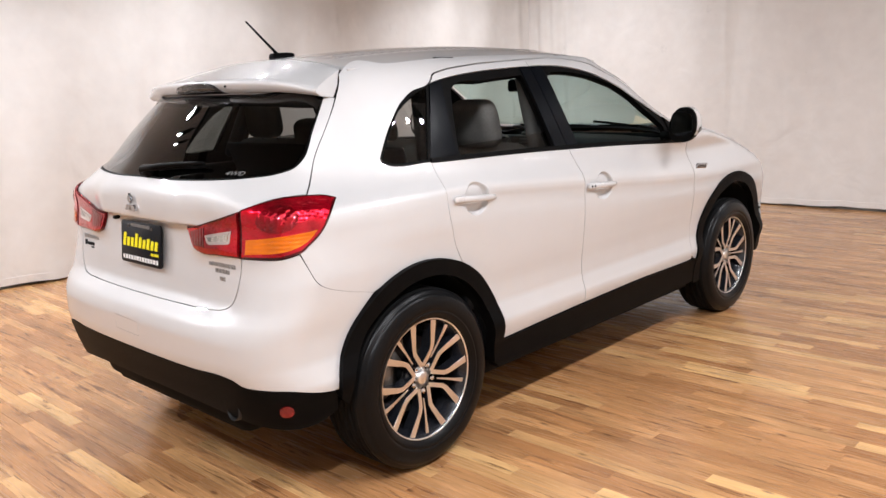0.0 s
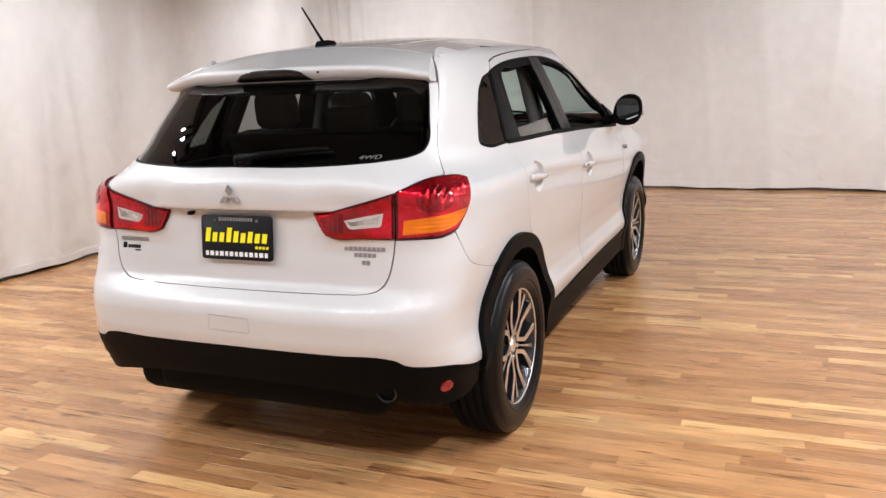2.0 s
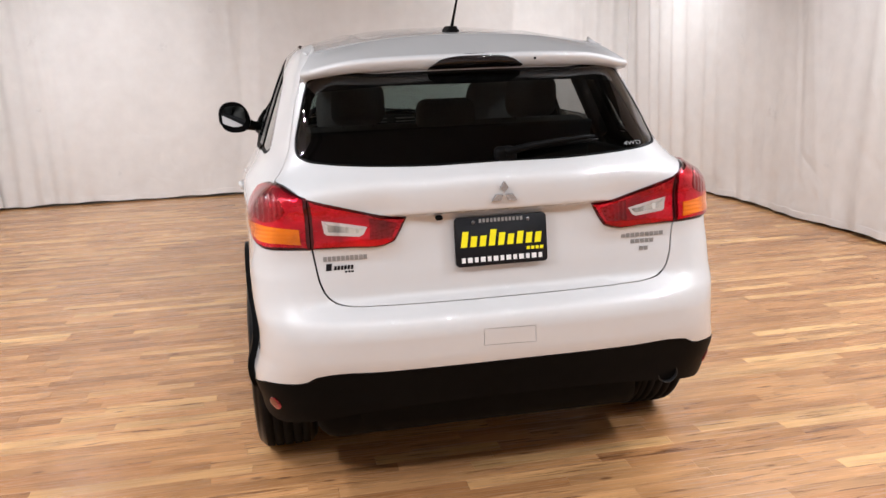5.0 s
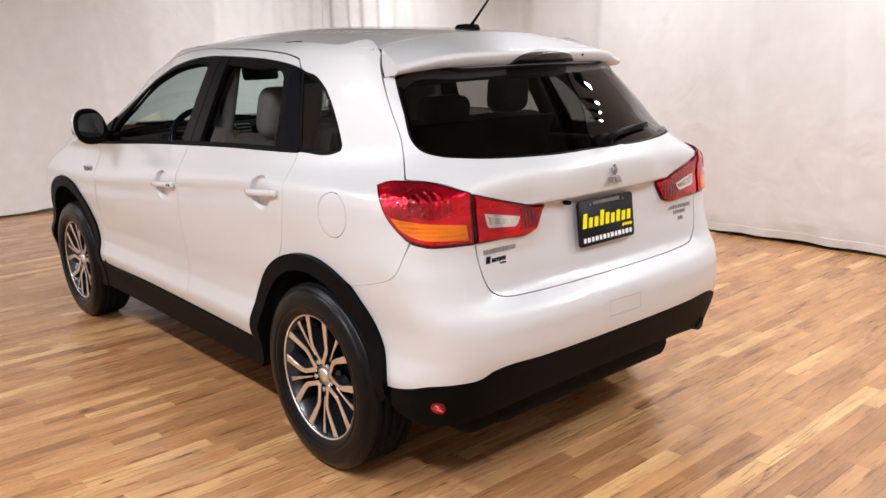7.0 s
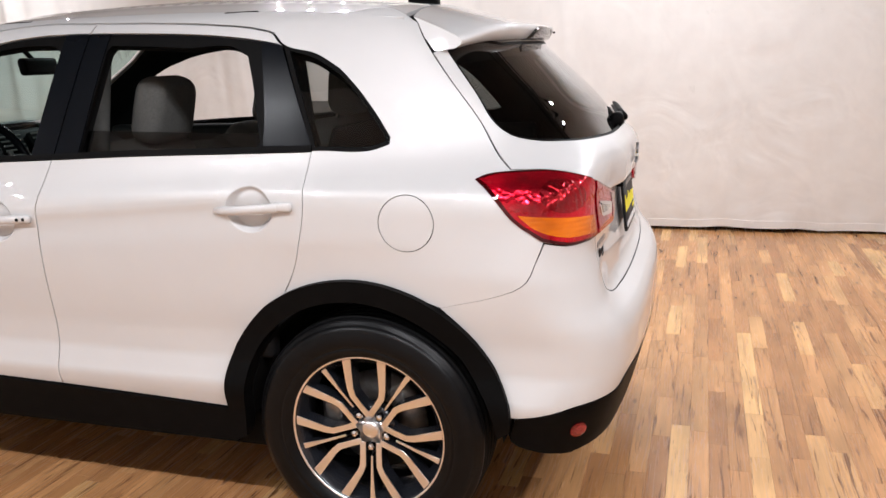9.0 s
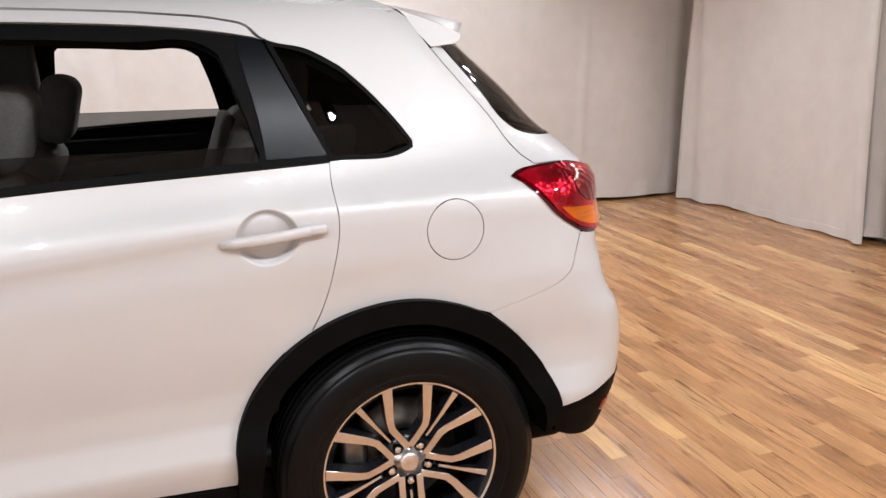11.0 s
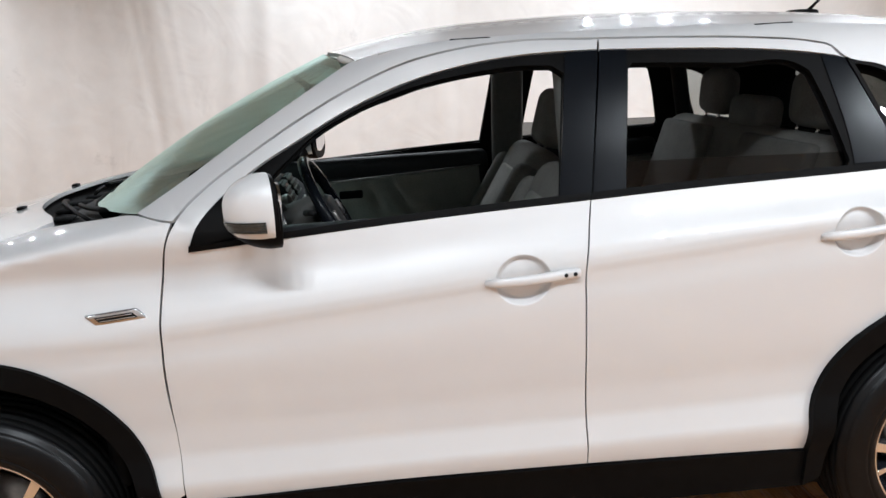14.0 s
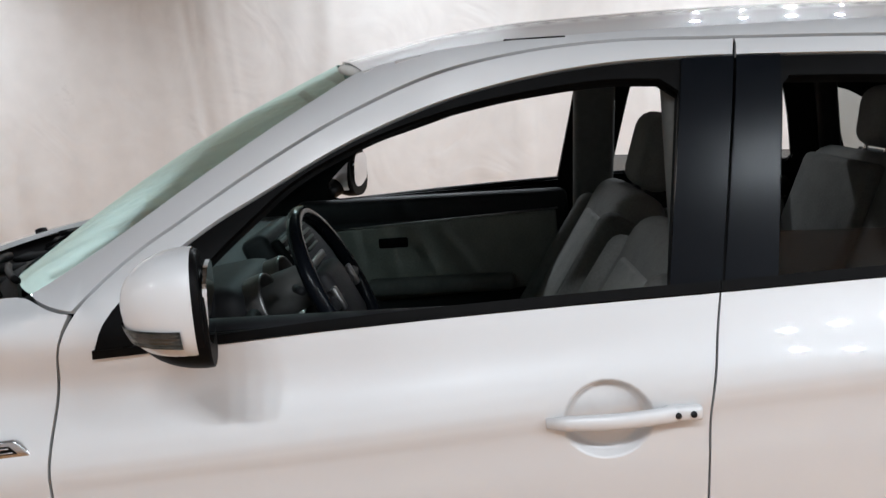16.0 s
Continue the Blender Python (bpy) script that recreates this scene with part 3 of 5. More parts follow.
ARCH_R, ARCH_R_IN = evened(ARCH_R, -1.335, .346), evened(ARCH_R_IN, -1.335, .346)
ARCH_F, ARCH_F_IN = evened(ARCH_F, 1.31, .346), evened(ARCH_F_IN, 1.31, .346)
QGLASS = [(-1.072, 1.434), (-1.175, 1.406), (-1.246, 1.365), (-1.318, 1.295), (-1.380, 1.218), (-1.409, 1.176), (-1.408, 1.158), (-1.385, 1.149), (-1.192, 1.144)]
DITCH = [(-1.42, 1.497), (-1.2, 1.515), (-1.0, 1.529), (-.6, 1.543), (-.3, 1.546), (0, 1.541), (.1, 1.533), (.2, 1.517), (.262, 1.502)]
WS_EDGE = [(.825, 1.165), (.70, 1.240), (.55, 1.335), (.42, 1.412), (.32, 1.470), (.262, 1.502)]


def side_loop(*runs, **kw):
    pts = []
    for r in runs:
        for p in r:
            if not pts or math.hypot(pts[-1][0] - p[0], pts[-1][1] - p[1]) > 1e-4:
                pts.append(p)
    if math.hypot(pts[0][0] - pts[-1][0], pts[0][1] - pts[-1][1]) < 1e-4:
        pts.pop()
    return outline(on_side(pts), **kw)


def inset(loop, d):
    """Draws an outline in by d, for the gap round a panel."""
    a = loop - np.roll(loop, 1, 0)
    c = np.roll(loop, -1, 0) - loop
    t = a / (np.linalg.norm(a, axis=1)[:, None] + 1e-9) + c / (np.linalg.norm(c, axis=1)[:, None] + 1e-9)
    nrm = np.stack([-t[:, 1], t[:, 0]], 1)
    nrm /= np.linalg.norm(nrm, axis=1)[:, None] + 1e-9
    area = .5 * (loop[:, 0] * np.roll(loop[:, 1], -1) - np.roll(loop[:, 0], -1) * loop[:, 1]).sum()
    return loop + nrm * d * (1 if area > 0 else -1)


GAP = .0020

# shell behind the panels, dark to stand for shade in their gaps, with window openings
FOPEN = [(-.245, 1.132), (-.135, 1.127), (.146, 1.116), (.40, 1.104), (.52, 1.100), (.550, 1.118), (.545, 1.170), (.500, 1.218), (.428, 1.282), (.386, 1.316), (.268, 1.378), (.122, 1.426), (-.068, 1.458), (-.18, 1.466), (-.262, 1.462), (-.292, 1.44)]
ROPEN = [(-.418, 1.140), (-.65, 1.146), (-1.018, 1.152), (-1.03, 1.17), (-.988, 1.33), (-.962, 1.405), (-.935, 1.424), (-.752, 1.438), (-.599, 1.449), (-.48, 1.455), (-.466, 1.44)]
fopen, ropen = outline(on_side(FOPEN)), outline(on_side(ROPEN))
qopen = inset(outline(on_side(QGLASS)), .02)
RGLASS_R = [(0, 1.136), (.25, 1.134), (.413, 1.139), (.52, 1.146), (.60, 1.155), (.648, 1.172), (.672, 1.20), (.694, 1.282), (.735, 1.400), (.715, 1.408), (.335, 1.421), (0, 1.424)]
rglass = outline([(-s, z) for s, z in RGLASS_R[1:-1]][::-1] + RGLASS_R[:1] + RGLASS_R[1:-1] + RGLASS_R[-1:])
rg_half = outline([(.0, 1.150), (.30, 1.150), (.413, 1.155), (.52, 1.162), (.60, 1.17), (.64, 1.19), (.66, 1.22), (.70, 1.36), (.68, 1.385), (.335, 1.40), (0, 1.40)])
shell = outline([(0, .36), (.45, .36), (.60, .35)] + on_side(ARCH_R_IN[::-1]) + on_side([(-.80, .29), (.80, .29)]) + on_side(ARCH_F_IN)
                + [(S3 + .70, .32), (S3 + .70, .95), (S3 + .5, 1.03)] + on_side([(1.25, 1.085), (1.0, 1.13)]) + on_side(WS_EDGE) + on_side(DITCH[::-1][1:])
                + [(.80, 1.46), (.4, 1.47), (0, 1.48)], step=.04)
for i in (0, 1):
    sheet("body_shell", shell, DARK, car, shape=body, off=-.034, thick=0, step=.05, flip=bool(i), holes=[fopen, ropen, qopen, rg_half[::-1]])

# quarter panels with pillar
quarter_pts = on_side(REAR_CUT[::-1] + QGLASS[::-1][:-1] + [(-1.064, 1.440), (-1.037, 1.468), (-.984, 1.483), (-.844, 1.501), (-.614, 1.517), (-.401, 1.526),
                      (-.181, 1.5325), (-.031, 1.5225), (.119, 1.4945), (.268, 1.4385), (.416, 1.3635), (.564, 1.2755), (.651, 1.2195), (.709, 1.1685), (.724, 1.150)]
                      + WS_EDGE + DITCH[::-1][1:])
quarter_pts += [(.823, 1.479), (.822, 1.456), (.800, 1.401), (.754, 1.309), (.708, 1.203), (.697, 1.088)]
quarter_pts += [(.683, 1.083), (.618, 1.081), (.600, 1.075), (.545, 1.056), (.545, .897), (.60, .899), (.651, .900), (.690, .912)]
quarter_pts += [(.7105, .85), (.7255, .811), (.7465, .786), (.781, .766)] + on_side([(-1.5675, .731)] + ARCH_R[2:8][::-1])
quarter = inset(outline(quarter_pts), .0)
FUEL = disc(-1.480, .959, .077)
sheet("side_body_panel", quarter, PAINT, car, step=.032)
left_quarter = sheet("side_body_panel", quarter, PAINT, car, step=.032, flip=True, holes=[FUEL[::-1]])
sheet("fuel_flap", disc(-1.480, .959, .0745), PAINT, left_quarter, flip=True, step=.03)

def crease(y0, y1):
    """Points along the crease, so that its edge runs true."""
    return np.array([(S2 + y - CYR, .964 - .072 * (y + .29) + .009 * float(ease(.4, -.4, y)) + d) for y in np.arange(y0, y1, .016) for d in (-.036, -.024, -.014, -.006, .0, .007, .014, .021, .030, .041, .054, .070)])


# doors
def dish(cy, cz):
    """The hollow behind a door handle."""
    def at(u, v):
        y = u - S2 + CYR
        r = np.hypot((y - cy) / .074, (v - cz) / .066)
        d = .021 * ease(1.0, .78, r)
        return np.stack([-d, 0 * d, 0 * d], -1)
    return at


def rings(cy, cz):
    return np.array([(S2 + cy + rr * .074 * math.cos(k * math.tau / 30) - CYR, cz + rr * .066 * math.sin(k * math.tau / 30)) for rr in (.2, .5, .72, .8, .88, .95, 1.02) for k in range(30)])


fdoor = inset(side_loop(FRONT_CUT, [(.724, .418), (.235, .420), (-.284, .408)], DOOR_GAP[::-1][1:7], BELT[:4][::-1], FWIN_TOP[::-1][1:]), GAP)
rdoor = inset(side_loop(DOOR_GAP[2:], [(-.284, .408), (-.60, .396), (-.898, .383)], ARCH_R[:5], REAR_CUT[::-1][:-1], BELT[4:][::-1]), GAP)
rdoor_frame = inset(side_loop(RDOOR_TOP, RWIN_TOP[::-1]), .0015)
HANDLES = ((-.128, .938), (-1.022, .990))
front_doors = both("front_door", fdoor, PAINT, (car, car), step=.03, relief=dish(*HANDLES[0]), extra=np.vstack([rings(*HANDLES[0]), crease(-.03, .76), crease(-.28, -.23)]))
rear_doors = both("rear_door", rdoor, PAINT, (car, car), step=.03, relief=dish(*HANDLES[1]), extra=np.vstack([rings(*HANDLES[1]), crease(-.92, -.30), crease(-1.17, -1.13)]))
both("upper_door_frame", rdoor_frame, PAINT, rear_doors, step=.03)

# handles: a bar that swells in the middle, end caps, lock buttons on the front ones
def handle(cy, cz, lean, doors, lock):
    for i in (0, 1):
        sg = -1 if i else 1

        def shape(u, v, w, co):
            bow = .030 - .016 * u * u
            return (bow + v * .011 * (1 - .2 * abs(u)), u * .116, w * (.0135 - .003 * max(0, u) ** 3) + u * .116 * lean)
        bm = bmesh.new()
        bmesh.ops.create_cube(bm, size=2)
        bmesh.ops.subdivide_edges(bm, edges=list(bm.edges), cuts=6, use_grid_fill=True)
        base = float(body(sy(cy, cz), cz)[0])
        for v in bm.verts:
            u, a, c = v.co.x, v.co.y, v.co.z
            r = max(abs(a), abs(c))
            l = math.hypot(a, c) or 1
            a, c = a / l * r, c / l * r
            if abs(u) > .9:
                a, c = a * .75, c * .75
            p = shape(u, a, c, v.co)
            v.co = Vector((sg * (base + p[0] - .012), cy + p[1], cz + p[2]))
        h = part("door_handle", bm, PAINT, doors[i])
        cap = rounded(.020, .062, .026, .008, 2, (sg * (base + .007), cy - .098, cz - .098 * lean))
        part("handle_cap", cap, PAINT, h)
        if lock:
            for dy in (-.112, -.088):
                part("lock_button", lathe([(.0, .0001), (.0, .0055), (.003, .005), (.003, .0001)], 12), TRIM, h, "black lock button").matrix_world = pose(sg * (base + .0165), cy + dy, cz + dy * lean, 0, 0, 180 * i)


handle(-.145, .944, -.045, front_doors, True)
handle(-1.030, .993, -.07, rear_doors, False)

# black window surrounds, pillar tape, belt mouldings
fdlo = inset(side_loop([(-.322, 1.121)], BELT[:4][::-1], FWIN_TOP[::-1], [(-.391, 1.493)]), .002)
rdlo = inset(side_loop(BELT[4:], [(-1.066, 1.434)], RWIN_TOP[::-1]), .002)
both("window_surround", fdlo, BLACK, front_doors, off=-.003, step=.04, holes=[fopen])
both("window_surround", rdlo, BLACK, rear_doors, off=-.003, step=.04, holes=[ropen])
both("pillar_tape", inset(side_loop([(-.3255, 1.128), (-.240, 1.126), (-.302, 1.492), (-.3915, 1.492)]), .001), SATIN, front_doors, "satin black pillar tape", off=.001, thick=.004)
both("pillar_tape", inset(side_loop([(-.3285, 1.128), (-.3955, 1.492), (-.470, 1.489), (-.416, 1.132)]), .001), SATIN, rear_doors, "satin black pillar tape", off=.001, thick=.004)
both("belt_moulding", side_loop(BELT[:5], [(-.322, 1.137), (-.135, 1.131), (.146, 1.119), (.439, 1.102), (.690, 1.088)]), BLACK, front_doors, off=.005, thick=.009, step=.02)
both("belt_moulding", side_loop(BELT[4:], [(-1.188, 1.158), (-.931, 1.154), (-.560, 1.146), (-.324, 1.137)]), BLACK, rear_doors, off=.005, thick=.009, step=.02)
both("corner_pillar_tape", inset(side_loop([(-1.066, 1.432), (-1.000, 1.446), (-1.040, 1.18), (-1.040, 1.158), (-1.188, 1.158)]), .001), SATIN, rear_doors, off=.000, thick=.004)
qpanes = both("quarter_window", inset(outline(on_side(QGLASS)), .003), QUARTER, (car, car), "dark tinted quarter glass", off=-.004, thick=.004)
both("rubber_seal", outline(on_side(QGLASS)), BLACK, qpanes, off=-.001, thick=.008, holes=[inset(outline(on_side(QGLASS)), .012)[::-1]])
rear_pane = inset(side_loop([(-.425, 1.13), (-1.03, 1.13), (-1.03, 1.196), (-.425, 1.212)], sharp=20), 0)
both("door_glass", rear_pane, DOORGLASS, rear_doors, "half-lowered tinted door glass", off=-.022, thick=.004)

# wings, bonnet
wing = inset(outline(on_side([(.778, .586), (.776, .44), (.838, .40)] + ARCH_F[1:12]) + [(S3 + .60, .70), (S3 + .56, .83), (S3 + .52, .93)]
             + [(S3 + .40, 1.005)] + on_side([(1.62, 1.045), (1.45, 1.075), (1.30, 1.105), (1.16, 1.126), (1.03, 1.143), (.92, 1.155), (.828, 1.163), (.727, 1.146), (.738, 1.119), (.762, 1.036), (.775, .932), (.782, .833), (.785, .713)])), .0015)
WING_TOP = curve_of([(.828, 1.163), (.92, 1.155), (1.03, 1.143), (1.16, 1.126), (1.30, 1.105), (1.45, 1.075), (1.62, 1.045)])
wing_rows = np.array([(sy(y, float(WING_TOP(y)) - d), float(WING_TOP(y)) - d) for y in np.arange(.80, 1.60, .022) for d in (.009, .014, .020, .027)])
wings = both("front_wing", wing, PAINT, (car, car), step=.019, extra=wing_rows)


def bonnet_shape(u, v):
    return np.stack([u, v, HOODZ(v + .25 * u * u + .25 * u ** 4) + .004], -1)


HB = [(0, 1.27), (.15, 1.252), (.30, 1.215), (.45, 1.150), (.57, 1.088), (.630, 1.066), (.682, 1.10), (.716, 1.19), (.723, 1.33), (.700, 1.58), (.62, 1.78), (.40, 1.92), (.2, 1.96), (0, 1.97)]
bonnet = outline([(-x, y) for x, y in HB[1:-1]][::-1] + HB)
hood = sheet("bonnet", bonnet, PAINT, car, shape=bonnet_shape, step=.05, ref=(0, 1.5, 0))
for nx in (-.24, .24):
    part("washer_nozzle", rounded(.035, .022, .012, .004, 2, (nx, 1.30, float(HOODZ(1.32)) + .008)), BLACK, hood, "black washer nozzle")
head = outline([(S3 + .60, .70), (S3 + .56, .83), (S3 + .52, .93), (S3 + .60, .965), (S3 + .75, .93), (S3 + .80, .80), (S3 + .72, .70)])
both("headlamp", head, HEADLENS, (car, car), "clear headlamp lens", thick=.02)
nose = outline([(S3 + .58, .42), (S3 + .60, .69), (S3 + .72, .69), (S3 + .80, .80), (S3 + .76, .92), (S4 + .1, .94), (S4 + .30, .95), (S4 + .30, .36), (S3 + .9, .36)])
both("front_bumper", nose, PAINT, (car, car), step=.05)

# tailgate with glass, lamps, badge and plate
TG = [(.535, .897), (.527, .83), (.515, .775), (.501, .742), (.479, .722), (.445, .712), (.38, .7085), (.25, .7070), (0, .7065)]
TG_TOP = [(.541, 1.050), (.598, 1.079), (.618, 1.084), (.6935, 1.089), (.7055, 1.203), (.7515, 1.309), (.792, 1.396), (.735, 1.408), (.335, 1.424), (0, 1.427)]
tg_half = TG[::-1] + TG_TOP
tail_loop = outline(tg_half[:-1] + tg_half[-1:] + [(-s, z) for s, z in tg_half[1:-1]][::-1])
tailgate = sheet("tailgate", inset(tail_loop, .0012), PAINT, car, step=.026, holes=[rglass[::-1]], extra=np.array([(s, z) for s in np.arange(-.48, .481, .02) for z in (.968, .977, .982, .986, .990, .994, 1.003)]))
rear_pane_obj = sheet("rear_window", inset(rglass, .002), PRIVACY, tailgate, "dark tinted rear window", off=-.004, thick=.004)
sheet("window_seal", rglass, BLACK, rear_pane_obj, off=-.0025, thick=.01, holes=[inset(rglass, .007)[::-1]])
LAMPEDGE = lens("dark_red_lamp_edge", (.085, .002, .004))
LAMP_OUT = [(.779, 1.067), (.750, 1.077), (.683, 1.083), (.622, 1.081), (.600, 1.074), (.5445, 1.054), (.5400, .897), (.60, .900), (.651, .901), (.694, .916), (.738, .971)]
LAMP_IN = [(.5405, 1.050), (.440, 1.014), (.345, .985), (.306, .981), (.330, .925), (.340, .908), (.362, .898), (.45, .897), (.5355, .897)]
REV = [(.404, .958), (.470, .975), (.512, .984), (.506, .944), (.500, .938), (.424, .930), (.414, .936)]
AMB = [(.728, .984), (.64, .972), (.562, .960), (.558, .912), (.60, .916), (.648, .918), (.684, .930), (.720, .970)]
BOWL = [(.640 + .048 * math.cos(k * math.tau / 16), 1.020 + .038 * math.sin(k * math.tau / 16)) for k in range(16)]
TIP = [(.398, .952), (.400, .985), (.352, .972), (.330, .965), (.346, .922), (.400, .918)]
lo_, li_, rev_, amb_ = outline(LAMP_OUT), outline(LAMP_IN), outline(REV), outline(AMB)
for i in (0, 1):
    kw = dict(flip=bool(i), step=.02)
    lamp = sheet("tail_lamp", inset(lo_, -.001), LAMPEDGE, car, "red and amber wraparound tail lamp", off=.004, thick=.02, **kw)
    sheet("red_lens", inset(lo_, .007), RED, lamp, off=.011, thick=.008, **kw)
    sheet("lamp_bowl", outline(BOWL), REDDEEP, lamp, "deep red round reflector", off=.0125, thick=.003, **kw)
    sheet("amber_lens", inset(amb_, .001), AMBER, lamp, "amber indicator lens", off=.0135, thick=.004, **kw)
    lamp = sheet("tail_lamp", inset(li_, -.001), LAMPEDGE, tailgate, "red tail lamp with clear reversing lens", off=.004, thick=.01, **kw)
    sheet("red_lens", inset(li_, .006), RED, lamp, off=.011, thick=.008, **kw)
    sheet("lamp_tip", outline(TIP), REDDEEP, lamp, "deep red ribbed lens", off=.0125, thick=.003, **kw)
    sheet("reversing_lens", rev_, CHROME, lamp, "clear reversing lens", off=.013, thick=.004, **kw)
    sheet("reversing_bulb", inset(rev_, .010), CLEAR, lamp, off=.0145, thick=.004, **kw)


def tail_point(x, z, off=0.0):
    return Vector((x, float(tail_y(np.array(x), np.array(z))) - off, z))


# three-lobed emblem
lobes = bmesh.new()
for turn in (0, 120, 240):
    a = radians(90 + turn)
    d, q = Vector((math.cos(a), 0, math.sin(a))), Vector((-math.sin(a), 0, math.cos(a)))
    for sgn in (-1, 1):
        rim = [Vector((0, 0, 0)) + d * .004, d * .022 + q * .0125 * sgn, d * .042]
        base_v = [lobes.verts.new(p + Vector((0, .004, 0))) for p in rim]
        mid_v = [lobes.verts.new(p + Vector((0, -.005, 0))) for p in (rim[0], rim[1] * .92, rim[2])]
        lobes.faces.new(base_v)
        lobes.faces.new(mid_v)
        for k in range(3):
            lobes.faces.new((base_v[k], base_v[(k + 1) % 3], mid_v[(k + 1) % 3], mid_v[k]))
emb = part("emblem", lobes, SILVER, tailgate, "chrome three-lobed emblem", smooth=False)
emb.matrix_world = Matrix.Translation(tail_point(0, 1.040, .007)) @ pose(0, 0, 0, 2, 0, 0) @ Matrix.Diagonal((1.12, 1, 1.0, 1))

plate_at = Matrix.Translation((-.006, -1.985, .888)) @ pose(0, 0, 0, -6, 0, 0)
def plate_sheet(w, h, d, rad):
    """A thin plate with round corners that faces back."""
    rim = []
    for cx, cz, a0 in ((1, 1, 0), (-1, 1, 90), (-1, -1, 180), (1, -1, 270)):
        rim += [(cx * (w / 2 - rad) + rad * math.cos(radians(a0 + k * 18)), cz * (h / 2 - rad) + rad * math.sin(radians(a0 + k * 18))) for k in range(6)]
    bm = bmesh.new()
    rings = [[bm.verts.new((x * f, y, z * f)) for x, z in rim] for y, f in ((d / 2, 1), (-d / 2 + .001, 1), (-d / 2, .994))]
    bm.faces.new(rings[0])
    bm.faces.new(rings[2][::-1])
    for p, q in zip(rings, rings[1:]):
        for k in range(len(rim)):
            bm.faces.new((p[k], p[(k + 1) % len(rim)], q[(k + 1) % len(rim)], q[k]))
    return bm


plate = part("number_plate", plate_sheet(.304, .158, .008, .013), PLATEBLACK, tailgate, "black dealer plate with yellow and white print")
plate.matrix_world = plate_at


def bars(name, mat, rows, parent, depth=.0016, base=-.0045):
    """Plain print bars: (x, z, width, height, slant) on a flat thing that faces back."""
    bm = bmesh.new()
    for x, z, w, h, sl in rows:
        lo_v, hi_v = [], []
        for yy, ring in ((base, lo_v), (base - depth, hi_v)):
            for a, c in ((-1, -1), (1, -1), (1, 1), (-1, 1)):
                ring.append(bm.verts.new((x + a * w / 2 + c * h / 2 * sl, yy, z + c * h / 2)))
        bm.faces.new(hi_v)
        for k in range(4):
            bm.faces.new((lo_v[k], lo_v[(k + 1) % 4], hi_v[(k + 1) % 4], hi_v[k]))
    return part(name, bm, mat, parent, smooth=False)


def word(x0, x1, z, h, n, slant=0.0, gap=.22, tall=()):
    w = (x1 - x0) / n
    return [(x0 + (k + .5) * w, z + (h * .18 if k in tall else 0), w * (1 - gap), h * (1.36 if k in tall else 1), slant) for k in range(n)]


# a row of slanted yellow bars, the first and the fourth taller, with small ones under its end, over a row of white bars
TALL = (.050, .034, .034, .052, .040, .034, .040, .034, .034)
bars("yellow_print", YELLOW, [(-.122 + .0305 * k + .16 * (h - .034) / 2, -.016 + h / 2, .020, h, .16) for k, h in enumerate(TALL)] + word(.080, .140, -.032, .010, 4, .16, .3), plate)
bars("white_print", WHITE, [(x, z + .004 * 0, w * (.85 + .25 * (k % 2)), h, sl) for k, (x, z, w, h, sl) in enumerate(word(-.138, .138, -.058, .016, 13, 0, .34))], plate)
bars("faint_print", GREYPRINT, word(-.074, .074, .066, .012, 12, 0, .35), plate)
for bx in (-.090, .090):
    part("plate_screw", lathe([(.0, .0001), (.0, .006), (-.003, .005), (-.003, .0001)], 12, "Y"), STEEL, plate, "small steel plate screw").location = (bx, -.004, .062)


def badge(rows, mat, z0, x_mid, parent, name):
    ob = bars(name, mat, rows, parent, depth=.002, base=0)
    p = tail_point(x_mid, z0)
    slope = (float(tail_y(np.array(abs(x_mid) + .03), np.array(z0))) - float(tail_y(np.array(abs(x_mid) - .03), np.array(z0)))) / .06
    ob.matrix_world = Matrix.Translation(p + Vector((0, -.0005, 0))) @ pose(0, 0, 0, -4, 0, math.degrees(math.atan(slope)) * (1 if x_mid > 0 else -1))
    return ob


badge(word(-.070, .070, 0, .015, 10, 0, .2), GREYPRINT, .862, -.505, tailgate, "maker_badge")
badge(word(-.045, -.020, .004, .022, 1, .15, .3) + word(-.018, .045, 0, .013, 6, .15, .3) + word(.015, .045, -.014, .006, 3), PLATEBLACK, .832, -.525, tailgate, "dealer_sticker")
badge(word(-.078, .078, 0, .014, 9, 0, .2), GREYPRINT, .862, .492, tailgate, "model_badge")
badge(word(-.043, .043, 0, .014, 5, 0, .2), GREYPRINT, .840, .492, tailgate, "model_badge")
badge(word(-.017, .017, 0, .014, 2, 0, .2), GREYPRINT, .815, .496, tailgate, "trim_badge")
fc = bpy.data.curves.new("4wd_mark", "FONT")
fc.body, fc.size, fc.extrude, fc.align_x, fc.shear = "4WD", .030, .0005, "CENTER", .3
fo = new("4wd_mark", fc)
dep = bpy.context.evaluated_depsgraph_get()
me = bpy.data.meshes.new_from_object(fo.evaluated_get(dep))
bpy.data.objects.remove(fo)
mark = add_mesh("drive_mark", me, simple("pale_grey_print", (.15, .15, .15), rough=.5), rear_pane_obj, "pale grey 4WD lettering")
pa, pb = body(.435, 1.160), body(.500, 1.160)
up = body(.468, 1.19) - body(.468, 1.13)
ex = Vector(pb - pa).normalized()
ez = Vector(up).normalized()
en = ex.cross(ez).normalized()
ez = en.cross(ex)
rot = Matrix((ex, ez, en)).transposed().to_4x4()
mark.matrix_world = Matrix.Translation(Vector(body(.468, 1.153)) + en * .004) @ rot @ Matrix.Diagonal((1.15, .85, 1, 1))

